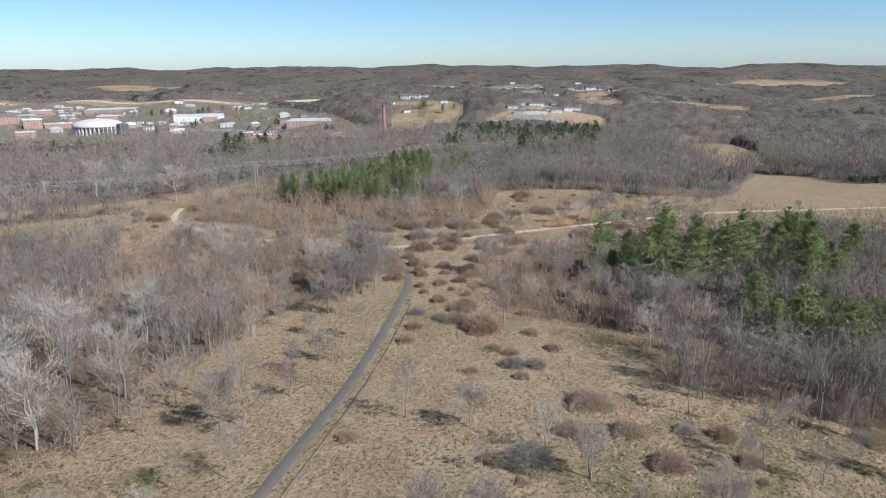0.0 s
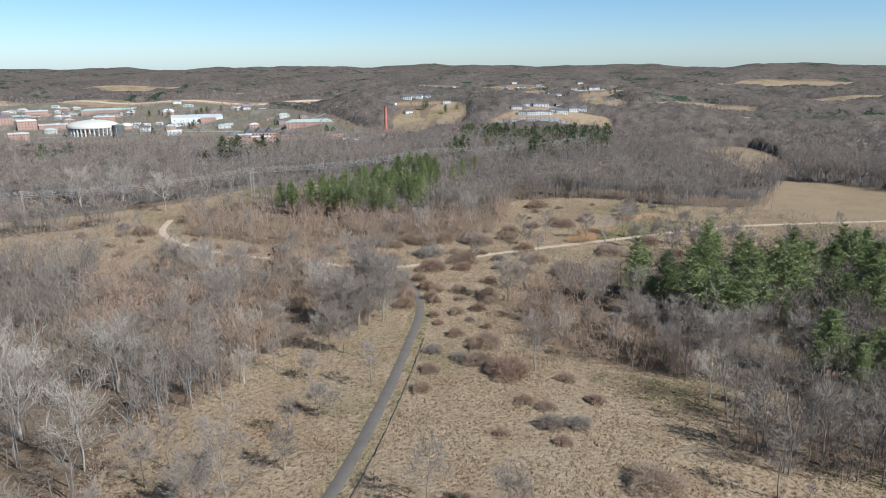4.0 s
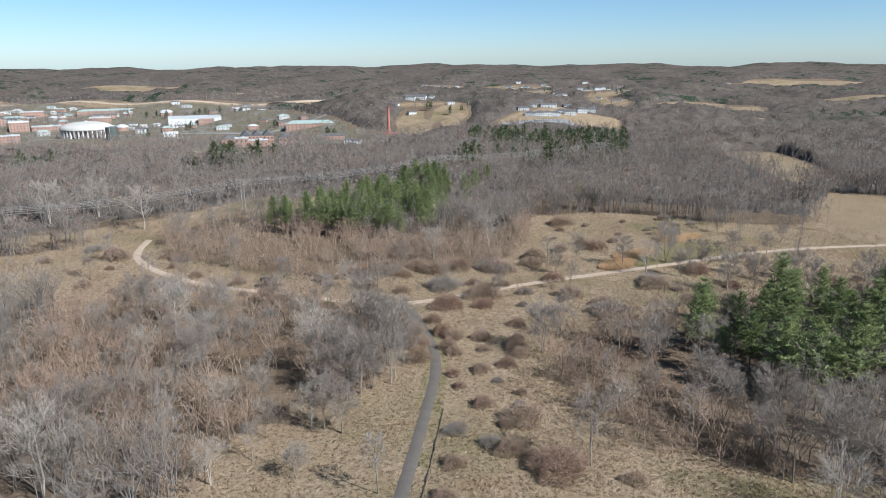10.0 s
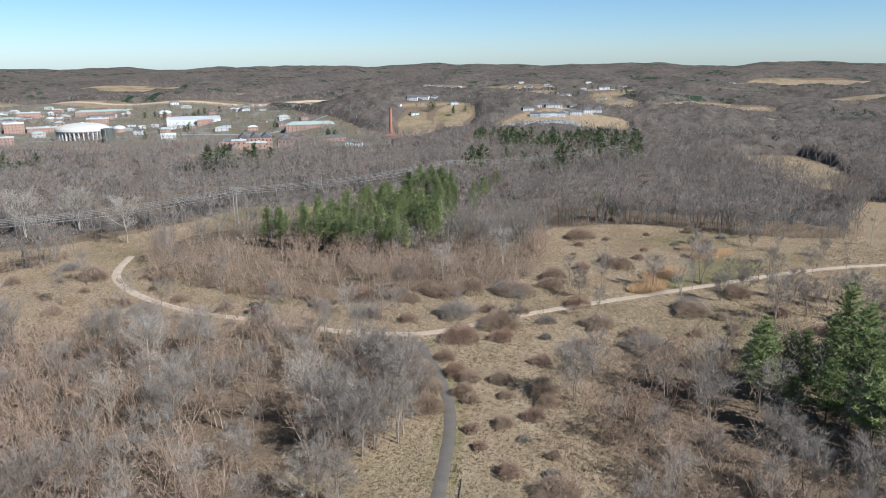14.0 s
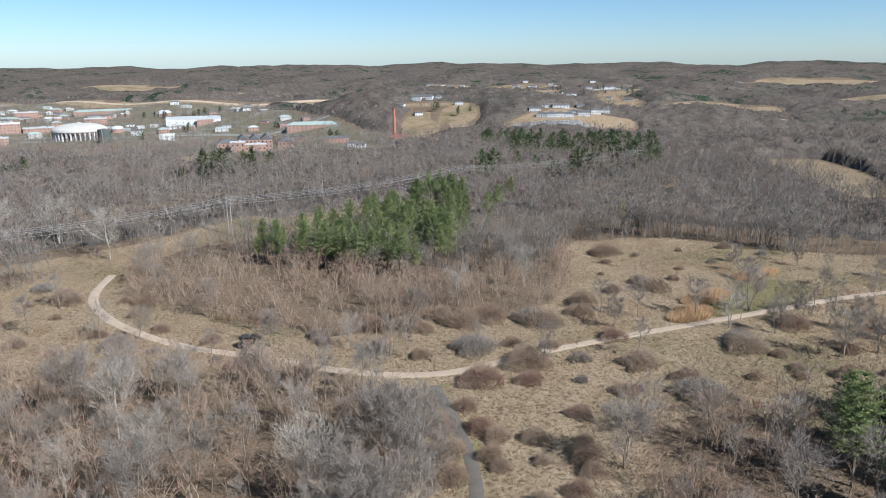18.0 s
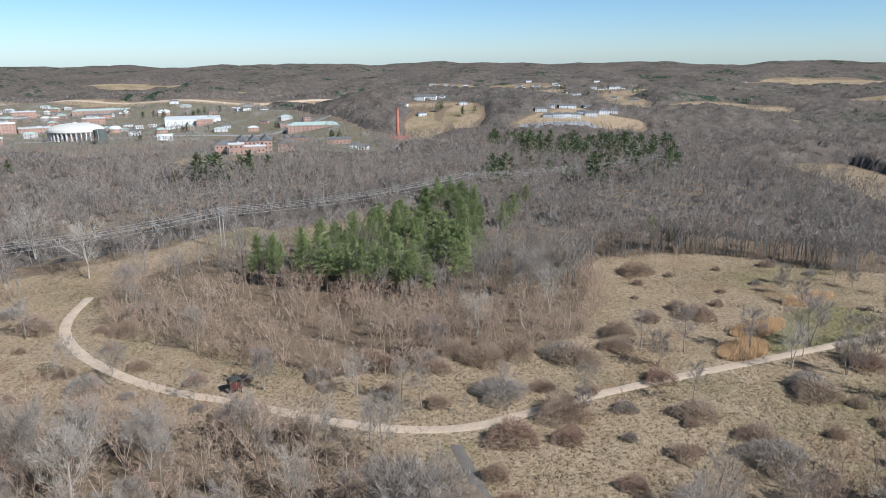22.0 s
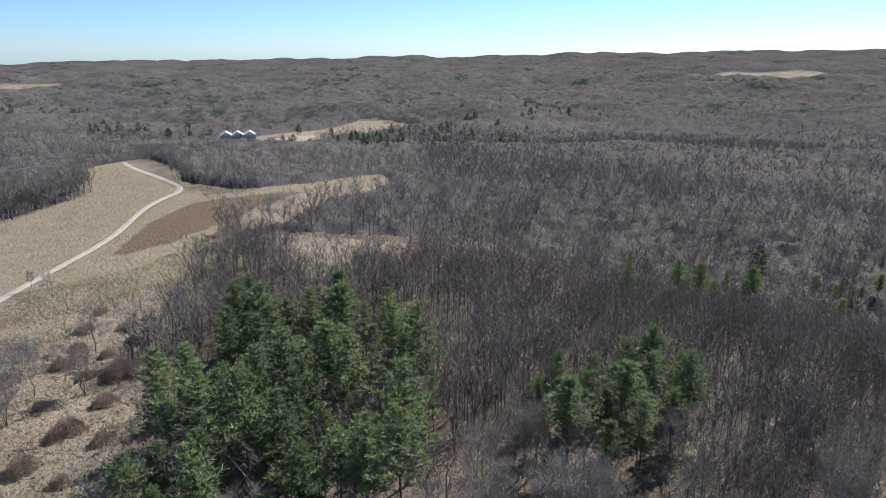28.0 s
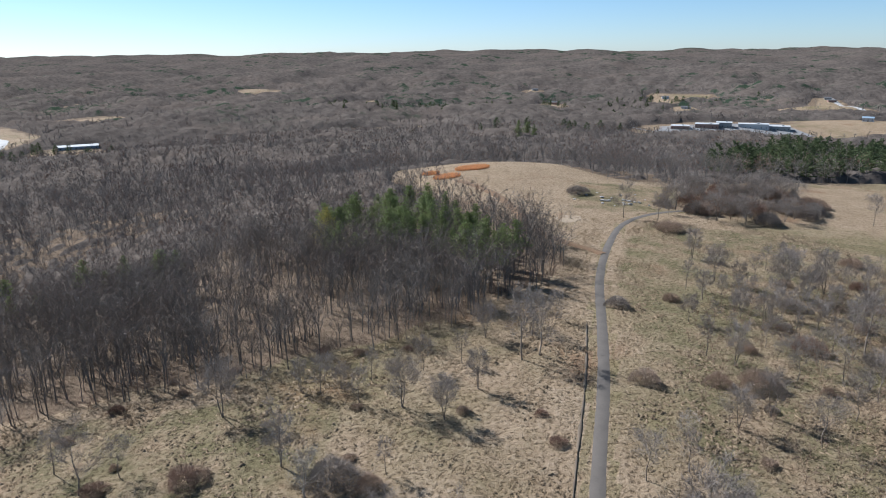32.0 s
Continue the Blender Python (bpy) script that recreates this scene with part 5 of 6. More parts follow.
g = np.random.default_rng(31)
count = 330000
tx, ty = g.uniform(-120, 260, count), g.uniform(-60, 345, count)
patchy = np.sin(tx / 9 + 2 * np.sin(ty / 14)) * np.cos(ty / 11 + 1.5 * np.sin(tx / 13)) + 0.5 * np.sin(tx / 3.1 + ty / 4.3) + g.normal(size=count) * 0.55
ok = meadow(tx, ty) & (patchy > -0.15) & (near_line(TRAIL, tx, ty) > 3.3) & (near_line(TRACK, tx, ty) > 2.6) & ~inside(HAY, tx, ty) & ~inside(LAWN, tx, ty) & (np.hypot(tx - 20, ty - 150) < 230)
tx, ty, patchy = tx[ok][:52000], ty[ok][:52000], patchy[ok][:52000]
ob = scatter_join("dry_grass", [tuft(400 + k) for k in range(9)], tx, ty, g.uniform(0.35, 1.15, len(tx)) * np.where(patchy > 0.9, 1.25, 0.95), [M_GRASS])
tagged(ob, "tussocks of tall dry straw-coloured grass", "grass", kind="stuff")

for x, y, rx_, ry_, turn in ((92, 263, 9.0, 3.6, 25), (116, 280, 9.0, 3.2, 20), (82, 252, 7.5, 4.0, 30), (-14, -129, 6, 4, 10), (-27, -143, 8, 5, 10), (-8, -140, 4, 3, 0)):
    n = int(130 * rx_ * ry_)
    a, r = g.uniform(0, 6.283, n), np.sqrt(g.uniform(0, 1, n))
    c, s = math.cos(radians(turn)), math.sin(radians(turn))
    u, v = np.cos(a) * r * rx_, np.sin(a) * r * ry_
    px, py = u * c - v * s, u * s + v * c
    soup = Soup()
    base = np.stack([px, py, height(x + px, y + py) - ground_z(x, y) - 0.05], 1)
    soup.blades(base, base + np.stack([g.normal(size=n) * 0.25, g.normal(size=n) * 0.25, g.uniform(0.7, 1.6, n)], 1), np.full(n, 0.13), g)
    v_, t_ = soup.arrays()
    ob = new("reed_patch", mesh_of("reed_patch", v_, t_, [M_REED_ORANGE if y < 0 else M_REED]))
    ob.location = (x, y, ground_z(x, y))
    tagged(ob, "patch of tall orange dry reeds in the meadow", "reeds", "reed patches")


# ---------------------------------------------------------------- buildings
PANE = {}


def pane_mesh(w, h):
    """A window of frame-deep glass, shared by all windows of its size."""
    key = (round(w, 1), round(h, 1))
    if key not in PANE:
        bm = bmesh.new()
        box(bm, -w / 2, w / 2, -0.08, 0.12, 0, h)
        PANE[key] = bpy.data.meshes.new("window")
        bm.to_mesh(PANE[key])
        bm.free()
        PANE[key].materials.append(M_GLASS)
    return PANE[key]


def building(name, x, y, w, h, turn, deep, wall_mat, roof_mat, label, category, roof="flat", floors=2, bays=4, group="", wings=0):
    """A building whose front faces the ridge: walls, roof, door and every window as parts."""
    z = min(ground_z(x + a, y + b) for a in (-w / 3, 0, w / 3) for b in (-deep / 3, 0, deep / 3))
    ob = empty(name, label, category, pose(x, y, z, 0, 0, -turn), group)
    eaves = h * (0.72 if roof != "flat" else 0.93)
    bm = bmesh.new()
    box(bm, -w / 2, w / 2, 0, deep, -2.0, eaves)
    if wings:
        for s in (-1, 1):
            box(bm, s * w * 0.36 - w * 0.11, s * w * 0.36 + w * 0.11, -deep * 0.28, 0.05, -2.0, eaves * 0.92)
    part("wall", bm, wall_mat, ob)
    bm = bmesh.new()
    o = 0.35
    if roof == "flat":
        box(bm, -w / 2 - o, w / 2 + o, -o, deep + o, eaves, h)
        box(bm, w * 0.1, w * 0.22, deep * 0.4, deep * 0.6, h, h + 1.2)
    elif roof == "hip":
        k = min(deep, w) * 0.45
        b = [bm.verts.new(p) for p in ((-w / 2 - o, -o, eaves), (w / 2 + o, -o, eaves), (w / 2 + o, deep + o, eaves), (-w / 2 - o, deep + o, eaves))]
        t = [bm.verts.new(p) for p in ((-w / 2 + k, deep / 2, h), (w / 2 - k, deep / 2, h))]
        for f in ((b[0], b[1], t[1], t[0]), (b[1], b[2], t[1]), (b[2], b[3], t[0], t[1]), (b[3], b[0], t[0]), (b[3], b[2], b[1], b[0])):
            bm.faces.new(f)
    else:
        n = 3 if roof == "gables" else 1
        step = w / n
        for k in range(n):
            x0, x1 = -w / 2 + k * step - (o if k == 0 else 0), -w / 2 + (k + 1) * step + (o if k == n - 1 else 0)
            if roof == "gable":
                p = ((x0, -o, eaves), (x1, -o, eaves), (x1, deep + o, eaves), (x0, deep + o, eaves), (x0, deep / 2, h), (x1, deep / 2, h))
                fs = ((0, 1, 5, 4), (2, 3, 4, 5), (1, 2, 5), (3, 0, 4), (3, 2, 1, 0))
            else:
                m = (x0 + x1) / 2
                p = ((x0, -o, eaves), (x1, -o, eaves), (x1, deep + o, eaves), (x0, deep + o, eaves), (m, -o, h), (m, deep + o, h))
                fs = ((0, 4, 5, 3), (1, 2, 5, 4), (0, 1, 4), (2, 3, 5), (3, 2, 1, 0))
            v = [bm.verts.new(q) for q in p]
            for f in fs:
                bm.faces.new([v[q] for q in f])
    roof_ob = part("roof", bm, roof_mat, ob)
    if roof in ("gable", "hip") and h < 12 and category == "house":
        bm = bmesh.new()
        box(bm, w * 0.15, w * 0.15 + 0.9, deep * 0.45, deep * 0.45 + 0.9, eaves, h + 0.9)
        part("chimney", bm, M_BRICK, roof_ob)
    ww, wh = min(1.1, w / bays * 0.36), min(1.4, eaves / floors * 0.42)
    for f in range(floors):
        for b in range(bays):
            if f == 0 and b == bays // 2:
                continue
            share("window", pane_mesh(ww, wh), ob, pose(-w / 2 + (b + 0.5) * w / bays, 0.0 - (deep * 0.28 if wings and abs((b + 0.5) / bays - 0.5) > 0.26 and abs((b + 0.5) / bays - 0.5) < 0.46 else 0), eaves * (f + 0.35) / floors))
    bm = bmesh.new()
    box(bm, -w / 2 + (bays // 2 + 0.5) * w / bays - 0.7, -w / 2 + (bays // 2 + 0.5) * w / bays + 0.7, -0.1, 0.1, -0.2, min(2.2, eaves * 0.8))
    part("door", bm, M_DARKROOF, ob)
    return ob


def arena(x, y, turn):
    """A round sports hall: a low dome on a drum of white fins over brick."""
    ob = empty("arena", "large round sports hall with pale dome and white fins", "arena", pose(x, y, ground_z(x, y), 0, 0, -turn))
    ob.scale = (0.78, 0.78, 1.0)
    bm = bmesh.new()
    lathe(bm, [(41, -3), (41, 12.5), (40, 13.5)], 56)
    part("wall", bm, M_BRICK, ob, "brick and glass drum wall")
    bm = bmesh.new()
    lathe(bm, [(44.5, 12.6), (45, 13.6), (44.6, 14.4)] + [(44.5 * math.cos(k * 0.157), 14.4 + 8.6 * math.sin(k * 0.157)) for k in range(1, 10)] + [(1.0, 23.1)], 56)
    roof = part("roof", bm, M_DOME, ob, "pale concrete dome")
    bm = bmesh.new()
    lathe(bm, [(4, 22.6), (4, 23.8), (0.5, 24.3)], 20)
    part("cap", bm, M_WHITEROOF, roof)
    bm = bmesh.new()
    box(bm, -0.8, 0.8, -1.8, 1.8, -3, 13.2)
    me = bpy.data.meshes.new("fin")
    bm.to_mesh(me)
    bm.free()
    me.materials.append(M_WHITE)
    for k in range(36):
        a = k * 10
        share("fin", me, ob, pose(42.2 * math.sin(radians(a)), 42.2 * math.cos(radians(a)), 0, 0, 0, -a))
    for k in range(36):
        a = k * 10 + 5
        share("window", pane_mesh(3.6, 9.0), ob, pose(41.05 * math.sin(radians(a)), 41.05 * math.cos(radians(a)), 1.0, 0, 0, -a))
    return ob


arena(-357, 1127, -19)
ob = empty("storage_tank", "dark green round steel storage tank among trees", "tank", pose(-288, 1008, ground_z(-288, 1008) - 1))
for nm, prof, mt in (("shell", [(7.2, 0), (7.2, 16.8)], M_TANK), ("roof", [(7.4, 16.8), (7.4, 17.2), (0.6, 18.4)], M_DARKROOF)):
    bm = bmesh.new()
    lathe(bm, prof, 28)
    part(nm, bm, mt, ob)
bm = bmesh.new()
box(bm, -0.3, 0.3, -7.6, -7.1, 0, 17.5)
part("ladder", bm, M_STEEL, ob)

ob = empty("brick_chimney", "tall tapered red brick smokestack above the boiler house", "chimney", pose(61, 965, ground_z(61, 965)))
for nm, prof, mt in (("base", [(2.9, -2), (2.9, 5.0), (2.5, 5.6)], M_OLDBRICK), ("shaft", [(2.2, 5.5), (1.5, 36.0)], M_OLDBRICK), ("crown", [(1.8, 36.0), (1.85, 37.6), (1.3, 37.8)], M_REDROOF)):
    bm = bmesh.new()
    lathe(bm, prof, 16)
    part(nm, bm, mt, ob)

B, C = M_BRICK, M_CONCRETE
building("boiler_house", 62, 925, 22, 7, 4, 14, B, M_REDROOF, "low brick boiler house with dull red roof", "building", "gable", 1, 5)
building("workshop", 56, 840, 21, 5, 4, 10, C, M_DARKROOF, "low pale workshop with dark roof", "building", "gable", 1, 5)
building("brick_hall", -78, 742, 30, 15, -7, 20, B, M_DARKROOF, "red brick institutional hall with projecting wings", "building", "gables", 3, 9, wings=1)
building("brick_porch", -76, 728, 18, 6.5, -7, 9, B, M_WHITEROOF, "low brick porch with white flat roof", "building", "flat", 1, 5)
building("brick_porch", -90, 722, 12, 9, -7, 10, B, M_WHITEROOF, "brick bay with white flat roof", "building", "flat", 2, 3)
building("brick_wing", -102, 735, 14, 12, -7, 16, B, M_DARKROOF, "red brick wing with dark pitched roof", "building", "hip", 2, 4)
building("brick_wing", -52, 752, 14, 11, -7, 16, B, M_DARKROOF, "red brick wing with dark pitched roof", "building", "hip", 2, 4)
building("asylum_block", -45, 1150, 72, 15, -2, 20, B, M_GREENROOF, "long old brick block with pale green roof", "building", "hip", 3, 12)
building("gabled_block", -66, 1050, 34, 12, -3, 18, B, M_DARKROOF, "old brick block with three steep gables", "building", "gables", 2, 6)
building("brick_annex", -8, 930, 26, 8, 0, 14, B, M_DARKROOF, "low brick annex with dark roof", "building", "gable", 1, 6)
building("ice_rink", -254, 1365, 89, 17, -11, 55, M_WHITE, M_WHITEROOF, "large hall with broad white roof", "building", "flat", 2, 8)
building("rink_entrance", -232, 1348, 26, 12, -11, 16, B, M_WHITEROOF, "brick entrance block of the white hall", "building", "flat", 2, 5)
building("low_hall", -436, 1195, 40, 9, -22, 24, B, M_WHITEROOF, "low brick hall with white roof", "building", "flat", 2, 8)
building("dormitory", -468, 1180, 26, 16, -23, 18, B, M_WHITE, "brick dormitory with white cornice", "building", "flat", 4, 6)
building("dormitory", -423, 1038, 24, 11, -24, 16, B, M_WHITEROOF, "brick dormitory with white roof", "building", "flat", 3, 6)
building("dormitory", -520, 1220, 30, 18, -24, 18, B, M_DARKROOF, "brick dormitory with dark hipped roof", "building", "hip", 4, 7)
building("campus_row", -489, 1667, 120, 13, -17, 24, B, M_GREENROOF, "long campus block with pale green roof", "building", "hip", 2, 14)
building("campus_block", -600, 1560, 40, 13, -20, 22, B, M_WHITEROOF, "brick campus block with white roof", "building", "flat", 3, 8)
building("campus_block", -430, 1420, 36, 12, -17, 20, B, M_WHITEROOF, "brick campus block with white roof", "building", "flat", 3, 8)
building("campus_block", -560, 1380, 42, 13, -21, 20, B, M_GREENROOF, "brick campus block with pale green roof", "building", "hip", 3, 8)
for x, y, r, h in ((-337, 1223, 9, 10), (-347, 1561, 12, 12)):
    ob = empty("domed_hall", "small round hall with pale dome", "building", pose(x, y, ground_z(x, y)))
    bm = bmesh.new()
    lathe(bm, [(r, -2), (r, h * 0.55)], 24)
    part("wall", bm, M_BRICK, ob)
    bm = bmesh.new()
    lathe(bm, [(r + 0.5, h * 0.55)] + [((r + 0.5) * math.cos(k * 0.25), h * 0.55 + h * 0.45 * math.sin(k * 0.25)) for k in range(1, 6)] + [(0.4, h)], 24)
    part("roof", bm, M_WHITEROOF, ob)

FLATS = "pale apartment blocks on the hill"
for x, y, w, h in ((93, 1251, 19, 9), (86, 1205, 14, 7), (116, 1245, 17, 10), (134, 1247, 18, 10), (152, 1250, 10, 9), (271, 1057, 14, 8), (284, 1052, 14, 9.5), (298, 1054, 12, 9), (309, 1052, 12, 9.5), (322, 1070, 14, 8), (334, 1064, 17, 9), (357, 1078, 14, 10), (372, 1083, 14, 10), (285, 1106, 19, 7), (313, 1104, 24, 7), (349, 1111, 19, 7), (300, 1128, 20, 8), (335, 1130, 20, 8), (270, 1088, 16, 7), (378, 1106, 16, 8)):
    building("apartment_block", x, y, w, h, rng.uniform(5, 24), 10, M_WHITE, M_DARKROOF, "white apartment block with dark shingle roof", "apartment block", "hip" if w < 15 else "gable", 3, 5, FLATS)
building("long_barn", 519, 810, 40, 7, 37, 14, M_WHITE, M_DARKROOF, "long low white building among woods", "building", "gable", 1, 8)
building("barn", 759, 322, 36, 13, 77, 20, M_BLUE, M_WHITEROOF, "pale blue metal barn with white striped roof", "barn", "gables", 1, 4)
building("barn", 800, 318, 10, 6, 78, 10, M_BLUE, M_WHITEROOF, "small pale blue metal barn with white roof", "barn", "gable", 1, 3)
building("farm_shed", 813, 297, 8, 4, 80, 6, C, M_DARKROOF, "small grey shed beside the barn", "shed", "gable", 1, 2)
building("farm_shed", 786, 296, 8, 3.2, 79, 5, M_MAROON, M_DARKROOF, "small dark red shed beside the barn", "shed", "gable", 1, 2)
building("house", 1206, 427, 14, 7, 77, 9, M_WHITE, M_DARKROOF, "white house among far pines", "house", "gable", 2, 3)
building("house", 1368, 8, 17, 6, 96, 9, B, M_DARKROOF, "brick house in far woods", "house", "gable", 1, 4)
building("warehouse", 640, -615, 50, 16, 140, 45, M_BLUE, M_DARKROOF, "large pale blue metal warehouse", "warehouse", "gable", 2, 6)
building("factory", 575, -690, 118, 9, 146, 60, M_BLUE, plain("grey_membrane_roof", (0.22, 0.24, 0.27), (0.17, 0.19, 0.22), 0.03, 0.7, 0.3), "long low factory with grey flat roof", "factory", "flat", 1, 16)
building("factory_shed", 526, -755, 49, 7, 150, 22, M_WHITE, M_WHITEROOF, "low factory shed with white flat roof", "factory", "flat", 1, 8)
building("factory_shed", 661, -985, 72, 9, 150, 24, M_WHITE, M_WHITEROOF, "low factory shed with white flat roof", "factory", "flat", 1, 10)
building("factory_shed", 600, -890, 56, 6.5, 150, 20, M_TAR, M_DARKROOF, "low dark factory shed with flat roof", "factory", "flat", 1, 9)
building("long_shed", 363, -708, 44, 6, 157, 16, M_BLUE, M_WHITEROOF, "long shed with white roof below the woods", "shed", "gable", 1, 8)
for x, y, w, h, mt in ((-430, -741, 30, 7, B), (-456, -745, 20, 8, C), (-496, -741, 38, 8, M_WHITE), (-393, -742, 23, 5.5, B), (-530, -735, 26, 7, C)):
    building("shop", x, y, w, h, -152, 18, mt, M_WHITEROOF, "low shop with white flat roof", "shop", "flat", 1, 6, "row of shops")
building("house", -696, -789, 15, 7, -143, 10, M_WHITE, M_BLUE, "white house with blue roof", "house", "gable", 2, 3)
for k, (x, y, w, h, a) in enumerate(HOUSES + HOUSES_B):
    building("house", x, y, w, h, a + rng.uniform(-25, 25), 9, (M_WHITE, M_BRICK, M_CONCRETE, M_WHITE)[k % 4], M_DARKROOF, ("white", "brick", "grey", "white")[k % 4] + " house with dark roof among trees", "house", "gable", 2, 3, "far houses")
g = np.random.default_rng(44)
for k in range(80):
    a, b = g.uniform(-760, -30), g.uniform(1090, 1720)
    if inside(TOWN, a, b) and math.hypot(a + 357, b - 1127) > 70 and math.hypot(a + 245, b - 1345) > 90:
        building("town_house", a, b, g.uniform(11, 22), g.uniform(6, 10), g.uniform(-40, 10), 10, (M_WHITE, M_BRICK, M_BRICK, M_CONCRETE)[k % 4], (M_DARKROOF, M_WHITEROOF, M_GREENROOF)[k % 3], ("white", "brick", "brick", "grey")[k % 4] + " town house with pitched roof", "house", ("gable", "hip")[k % 2], 2, 3, "town houses")

for k in range(64):
    c = ((540, 2330), (690, 2050), (320, 2380), (900, 2250), (480, 1800))[k % 5]
    a, b = c[0] + g.normal() * 75, c[1] + g.normal() * 70
    building("house", a, b, g.uniform(11, 19), g.uniform(7, 10), math.degrees(math.atan2(a, b)) + g.uniform(-25, 25), 9, (M_WHITE, M_WHITE, M_CONCRETE, M_BRICK, M_WHITE)[k % 5], M_DARKROOF, ("white", "white", "grey", "brick", "white")[k % 5] + " hillside house with dark roof among trees", "house", ("gable", "hip")[k % 2], 2, 3, "hillside houses")

# ---------------------------------------------------------------- parked cars
def car_meshes():
    bm = bmesh.new()
    prof = [(-2.2, 0.35), (-2.2, 0.85), (-1.3, 0.98), (-0.7, 1.42), (0.9, 1.42), (1.5, 1.0), (2.2, 0.9), (2.25, 0.35)]
    a = [bm.verts.new((x, -0.86, z)) for x, z in prof]
    b = [bm.verts.new((x, 0.86, z)) for x, z in prof]
    for k in range(8):
        bm.faces.new((a[k], b[k], b[(k + 1) % 8], a[(k + 1) % 8]))
    bm.faces.new(a)
    bm.faces.new(b[::-1])
    return bm


bm = car_meshes()
car_body = bpy.data.meshes.new("car_body")
bm.to_mesh(car_body)
bm.free()
car_body.materials.append(M_PAINT)
bm = bmesh.new()
bmesh.ops.create_cone(bm, cap_ends=True, segments=12, radius1=0.33, radius2=0.33, depth=0.22, matrix=Matrix.Rotation(radians(90), 4, "X"))
car_wheel = bpy.data.meshes.new("car_wheel")
bm.to_mesh(car_wheel)
bm.free()
car_wheel.materials.append(M_RUBBER)
SPOTS = [(235, 1000, 95, 8, 8), (240, 1016, 95, 8, 8), (262, 1030, 95, 8, 8), (540, -800, -120, 7, 9), (600, -640, -40, 8, 9), (-350, -725, 20, 8, 9), (-420, -715, 20, 8, 9)]
for x, y, turn, n, gap in SPOTS:
    for k in range(n):
        px, py = x + math.cos(radians(turn - 90)) * k * gap * 0.7, y + math.sin(radians(turn - 90)) * k * gap * 0.7
        ob = empty("car", "small parked car on the pale lot", "car", pose(px, py, ground_z(px, py) + 0.5, 0, 0, turn), "parked cars")
        share("body", car_body, ob)
        for a in (-1.35, 1.4):
            for b in (-0.8, 0.8):
                share("wheel", car_wheel, ob, pose(a, b, 0.33))

# ---------------------------------------------------------------- power line
def wood_pole(x, y, h, double):
    ob = empty("utility_pole", "grey timber utility pole with crossarms" if not double else "twin-pole timber power line frame", "utility pole", pose(x, y, ground_z(x, y), 0, 0, -60), "power line")
    for s in ((-1.6, 1.6) if double else (0,)):
        bm = bmesh.new()
        bmesh.ops.create_cone(bm, cap_ends=True, segments=8, radius1=0.24, radius2=0.15, depth=h + 1, matrix=Matrix.Translation((s, 0, h / 2 - 0.5)))
        part("pole", bm, M_POLE, ob)
    for z, half in ((h - 0.6, 3.2), (h - 2.2, 2.6)):
        bm = bmesh.new()
        box(bm, -half, half, -0.12, 0.12, z, z + 0.24)
        arm = part("crossarm", bm, M_POLE, ob)
        for s in (-0.92, 0, 0.92):
            bm = bmesh.new()
            bmesh.ops.create_cone(bm, cap_ends=True, segments=6, radius1=0.1, radius2=0.07, depth=0.35, matrix=Matrix.Translation((s * half, 0, z + 0.4)))
            part("insulator", bm, M_STEEL, arm)
    return ob


POLES = [(-205, 282, 13), (-122, 309, 13), (-42, 360, 13.5), (52, 420, 13), (160, 470, 13)]
for k, (x, y, h) in enumerate(POLES):
    wood_pole(x, y, h, k in (1, 2))
for (x0, y0, h0), (x1, y1, h1) in zip(POLES, POLES[1:]):
    d = Vector((x1 - x0, y1 - y0, 0)).normalized()
    side = Vector((-d.y, d.x, 0))
    for off, drop in ((-3.0, 0.1), (0.0, 0.1), (3.0, 0.1), (-2.4, 1.7), (2.4, 1.7)):
        cu = bpy.data.curves.new("power_cable", "CURVE")
        cu.dimensions, cu.bevel_depth, cu.bevel_resolution = "3D", 0.035, 1
        sp = cu.splines.new("POLY")
        sp.points.add(12)
        for k in range(13):
            u = k / 12
            p = Vector((x0 + (x1 - x0) * u, y0 + (y1 - y0) * u, 0)) + side * off
            p.z = (ground_z(x0, y0) + h0) * (1 - u) + (ground_z(x1, y1) + h1) * u - drop - 2.0 * 4 * u * (1 - u)
            sp.points[k].co = (*p, 1)
        cu.materials.append(M_WIRE)
        tagged(new("power_cable", cu), "thin pale power cable slung between poles", "cable", "power cables")
for x, y in ((-10, 420), (24, 392)):
    wood_pole(x, y, 11, False)


def mast(x, y, h, w):
    ob = empty("radio_mast", "slender guyed lattice radio mast on the far hill", "radio mast", pose(x, y, ground_z(x, y) + 6), "radio masts")
    for k in range(3):
        a = radians(120 * k)
        s = Soup()
        s.tube((w * math.cos(a), w * math.sin(a), -8), (w * math.cos(a), w * math.sin(a), h), 0.35, 0.35, 5)
        v, t = s.arrays()
        share("leg", mesh_of("leg", v, t, [M_STEEL]), ob)
    s = Soup()
    for k in range(int(h / 5)):
        for q in range(3):
            a, b = radians(120 * q), radians(120 * (q + 1))
            s.tube((w * math.cos(a), w * math.sin(a), k * 5), (w * math.cos(b), w * math.sin(b), k * 5 + 5), 0.18, 0.18, 3)
    v, t = s.arrays()
    share("bracing", mesh_of("bracing", v, t, [M_STEEL]), ob)
    return ob


mast(1531, 998, 118, 1.0)
mast(1943, -2150, 138, 1.6)
mast(1800, 1500, 80, 1.2)

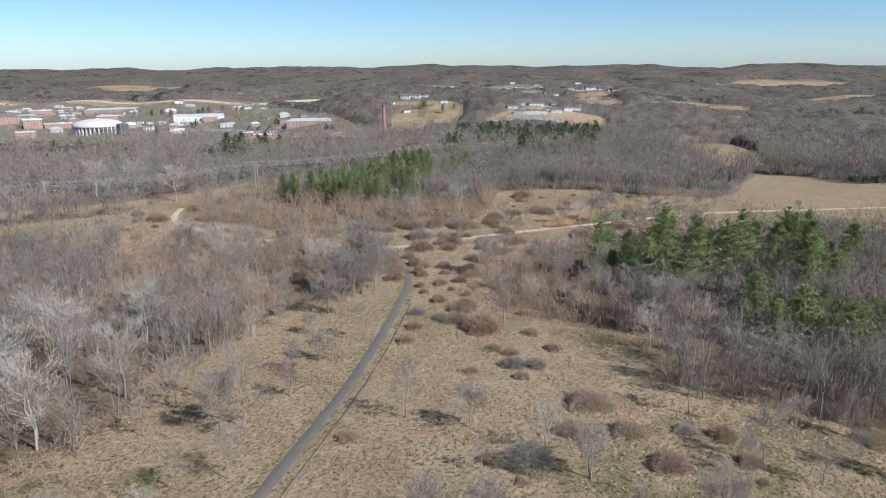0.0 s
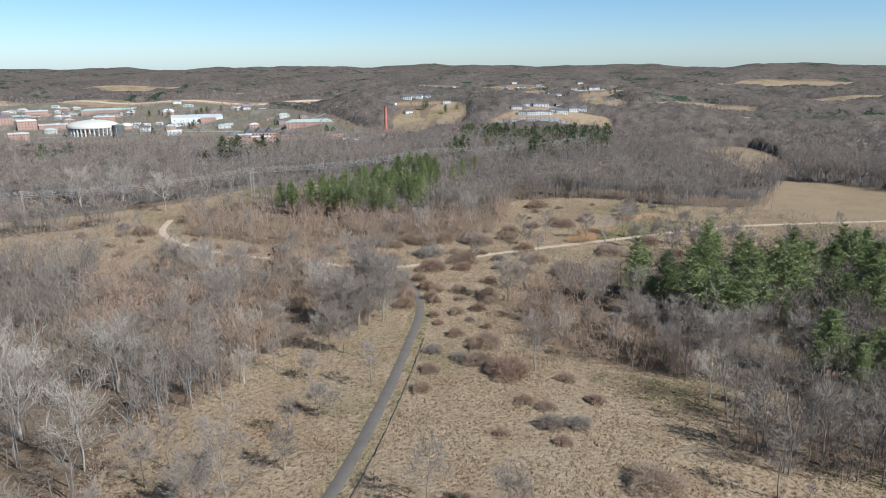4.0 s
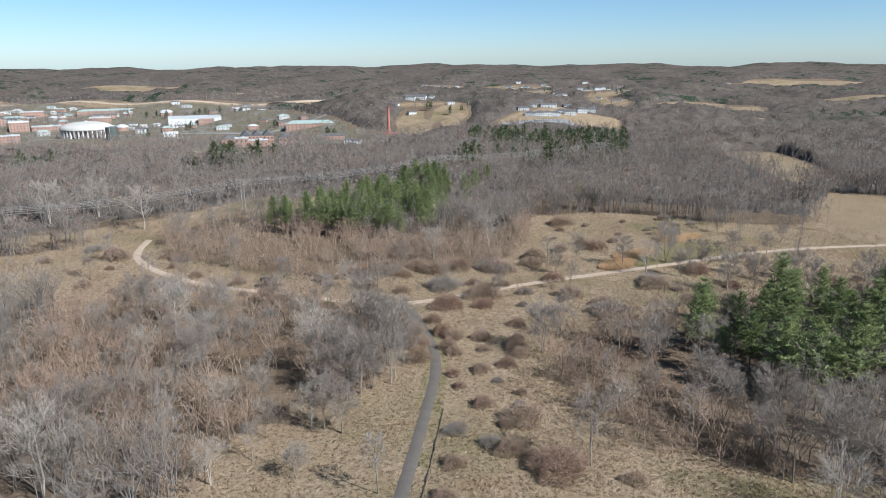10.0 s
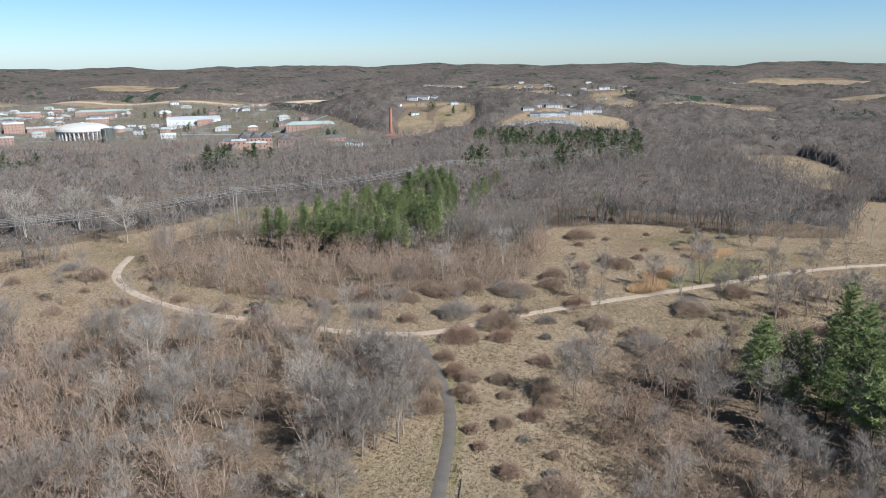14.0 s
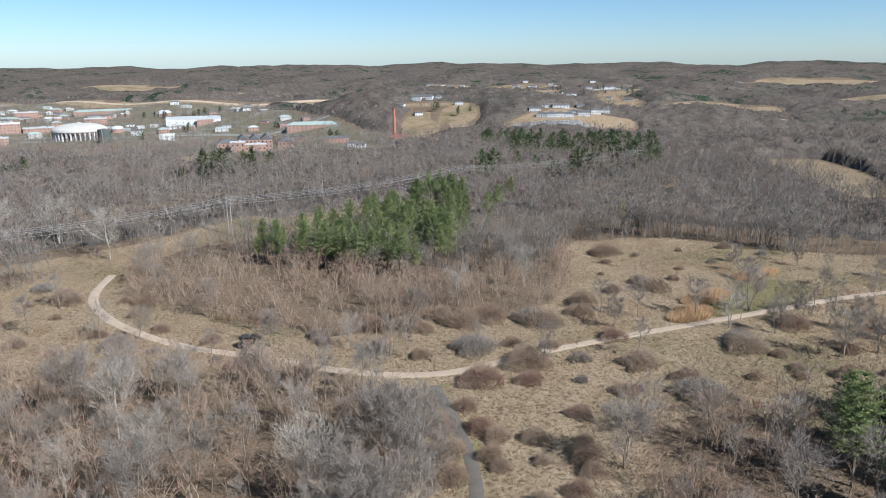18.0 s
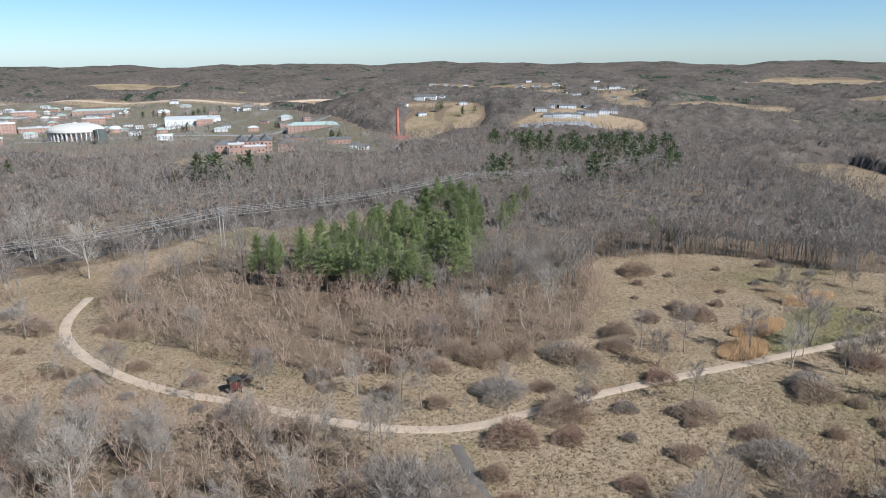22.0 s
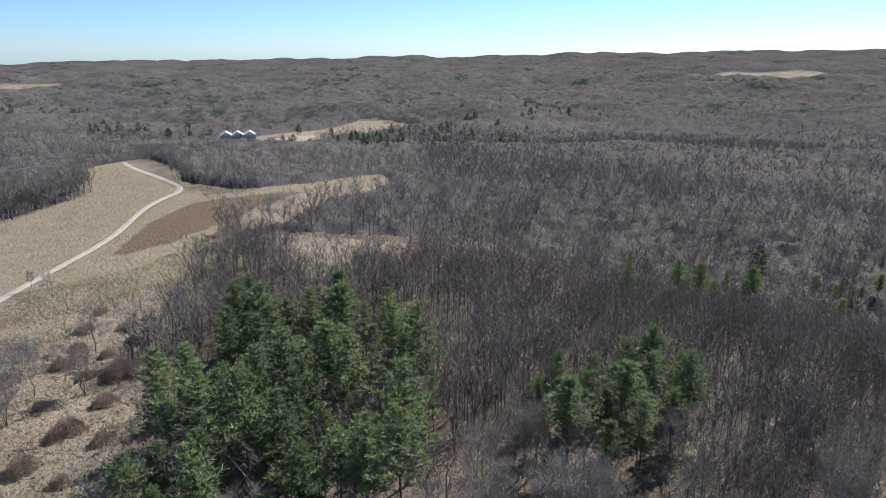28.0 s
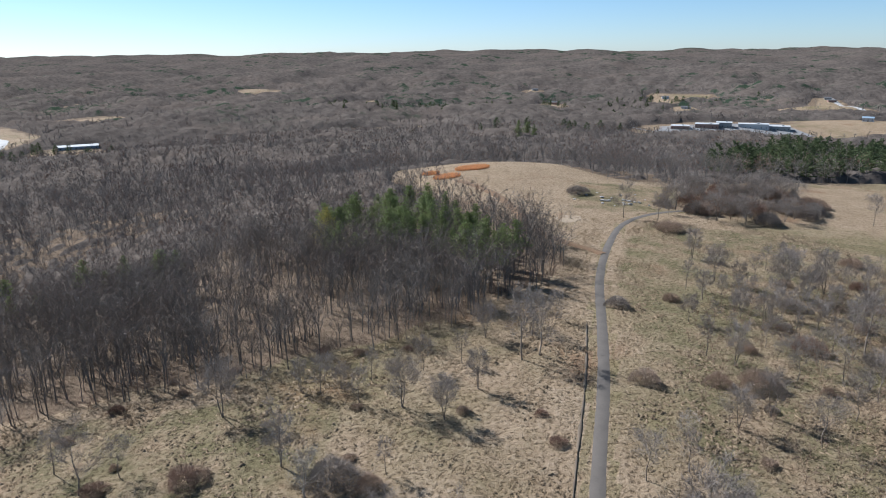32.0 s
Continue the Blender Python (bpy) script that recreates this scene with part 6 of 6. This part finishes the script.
# ---------------------------------------------------------------- kiosk by the road
KX, KY = -22.3, 249.5
ob = empty("kiosk", "weathered maroon kiosk with curved dark roof on posts", "kiosk", pose(KX, KY, ground_z(KX, KY), 0, 0, 20))
for sx in (-1.0, 1.0):
    for sy in (-0.7, 0.7):
        bm = bmesh.new()
        box(bm, sx - 0.08, sx + 0.08, sy - 0.08, sy + 0.08, -0.3, 2.3)
        part("post", bm, M_TAR, ob)
for k in range(6):
    bm = bmesh.new()
    box(bm, -1.0, 1.0, -0.76, -0.70, 0.75 + k * 0.25, 0.98 + k * 0.25)
    part("board", bm, M_MAROON, ob)
for sx in (-1.06, 1.0):
    bm = bmesh.new()
    box(bm, sx, sx + 0.06, -0.7, 0.7, 0.75, 2.25)
    part("side_panel", bm, M_MAROON, ob)
bm = bmesh.new()
arc = [(1.35 * math.cos(radians(a)), 2.2 + 0.75 * math.sin(radians(a))) for a in range(0, 181, 15)]
lower = [(x * 0.95, z - 0.08) for x, z in arc]
for y0 in (-0.95,):
    a0 = [bm.verts.new((x, -0.95, z)) for x, z in arc]
    a1 = [bm.verts.new((x, 0.95, z)) for x, z in arc]
    b0 = [bm.verts.new((x, -0.95, z)) for x, z in lower]
    b1 = [bm.verts.new((x, 0.95, z)) for x, z in lower]
    for k in range(len(arc) - 1):
        bm.faces.new((a0[k], a0[k + 1], a1[k + 1], a1[k]))
        bm.faces.new((b0[k], b1[k], b1[k + 1], b0[k + 1]))
        bm.faces.new((a0[k], b0[k], b0[k + 1], a0[k + 1]))
        bm.faces.new((a1[k], a1[k + 1], b1[k + 1], b1[k]))
part("roof", bm, M_TAR, ob)

# ---------------------------------------------------------------- rubble and logs
g = np.random.default_rng(55)
for k in range(26):
    x, y = -74 + g.normal() * 7, -80 + g.normal() * 4
    bm = bmesh.new()
    bmesh.ops.create_icosphere(bm, subdivisions=1, radius=g.uniform(0.35, 0.9))
    for v in bm.verts:
        v.co = Vector((v.co.x * 1.3, v.co.y, v.co.z * 0.7)) * g.uniform(0.75, 1.2)
    me = bpy.data.meshes.new("boulder")
    bm.to_mesh(me)
    bm.free()
    me.materials.append(M_STONE)
    ob = new("boulder", me)
    ob.location, ob.rotation_euler = (x, y, ground_z(x, y) + 0.1), (0, 0, g.uniform(0, 6))
    tagged(ob, "pale rough boulder on the grassy slope", "boulder", "boulders on the slope")
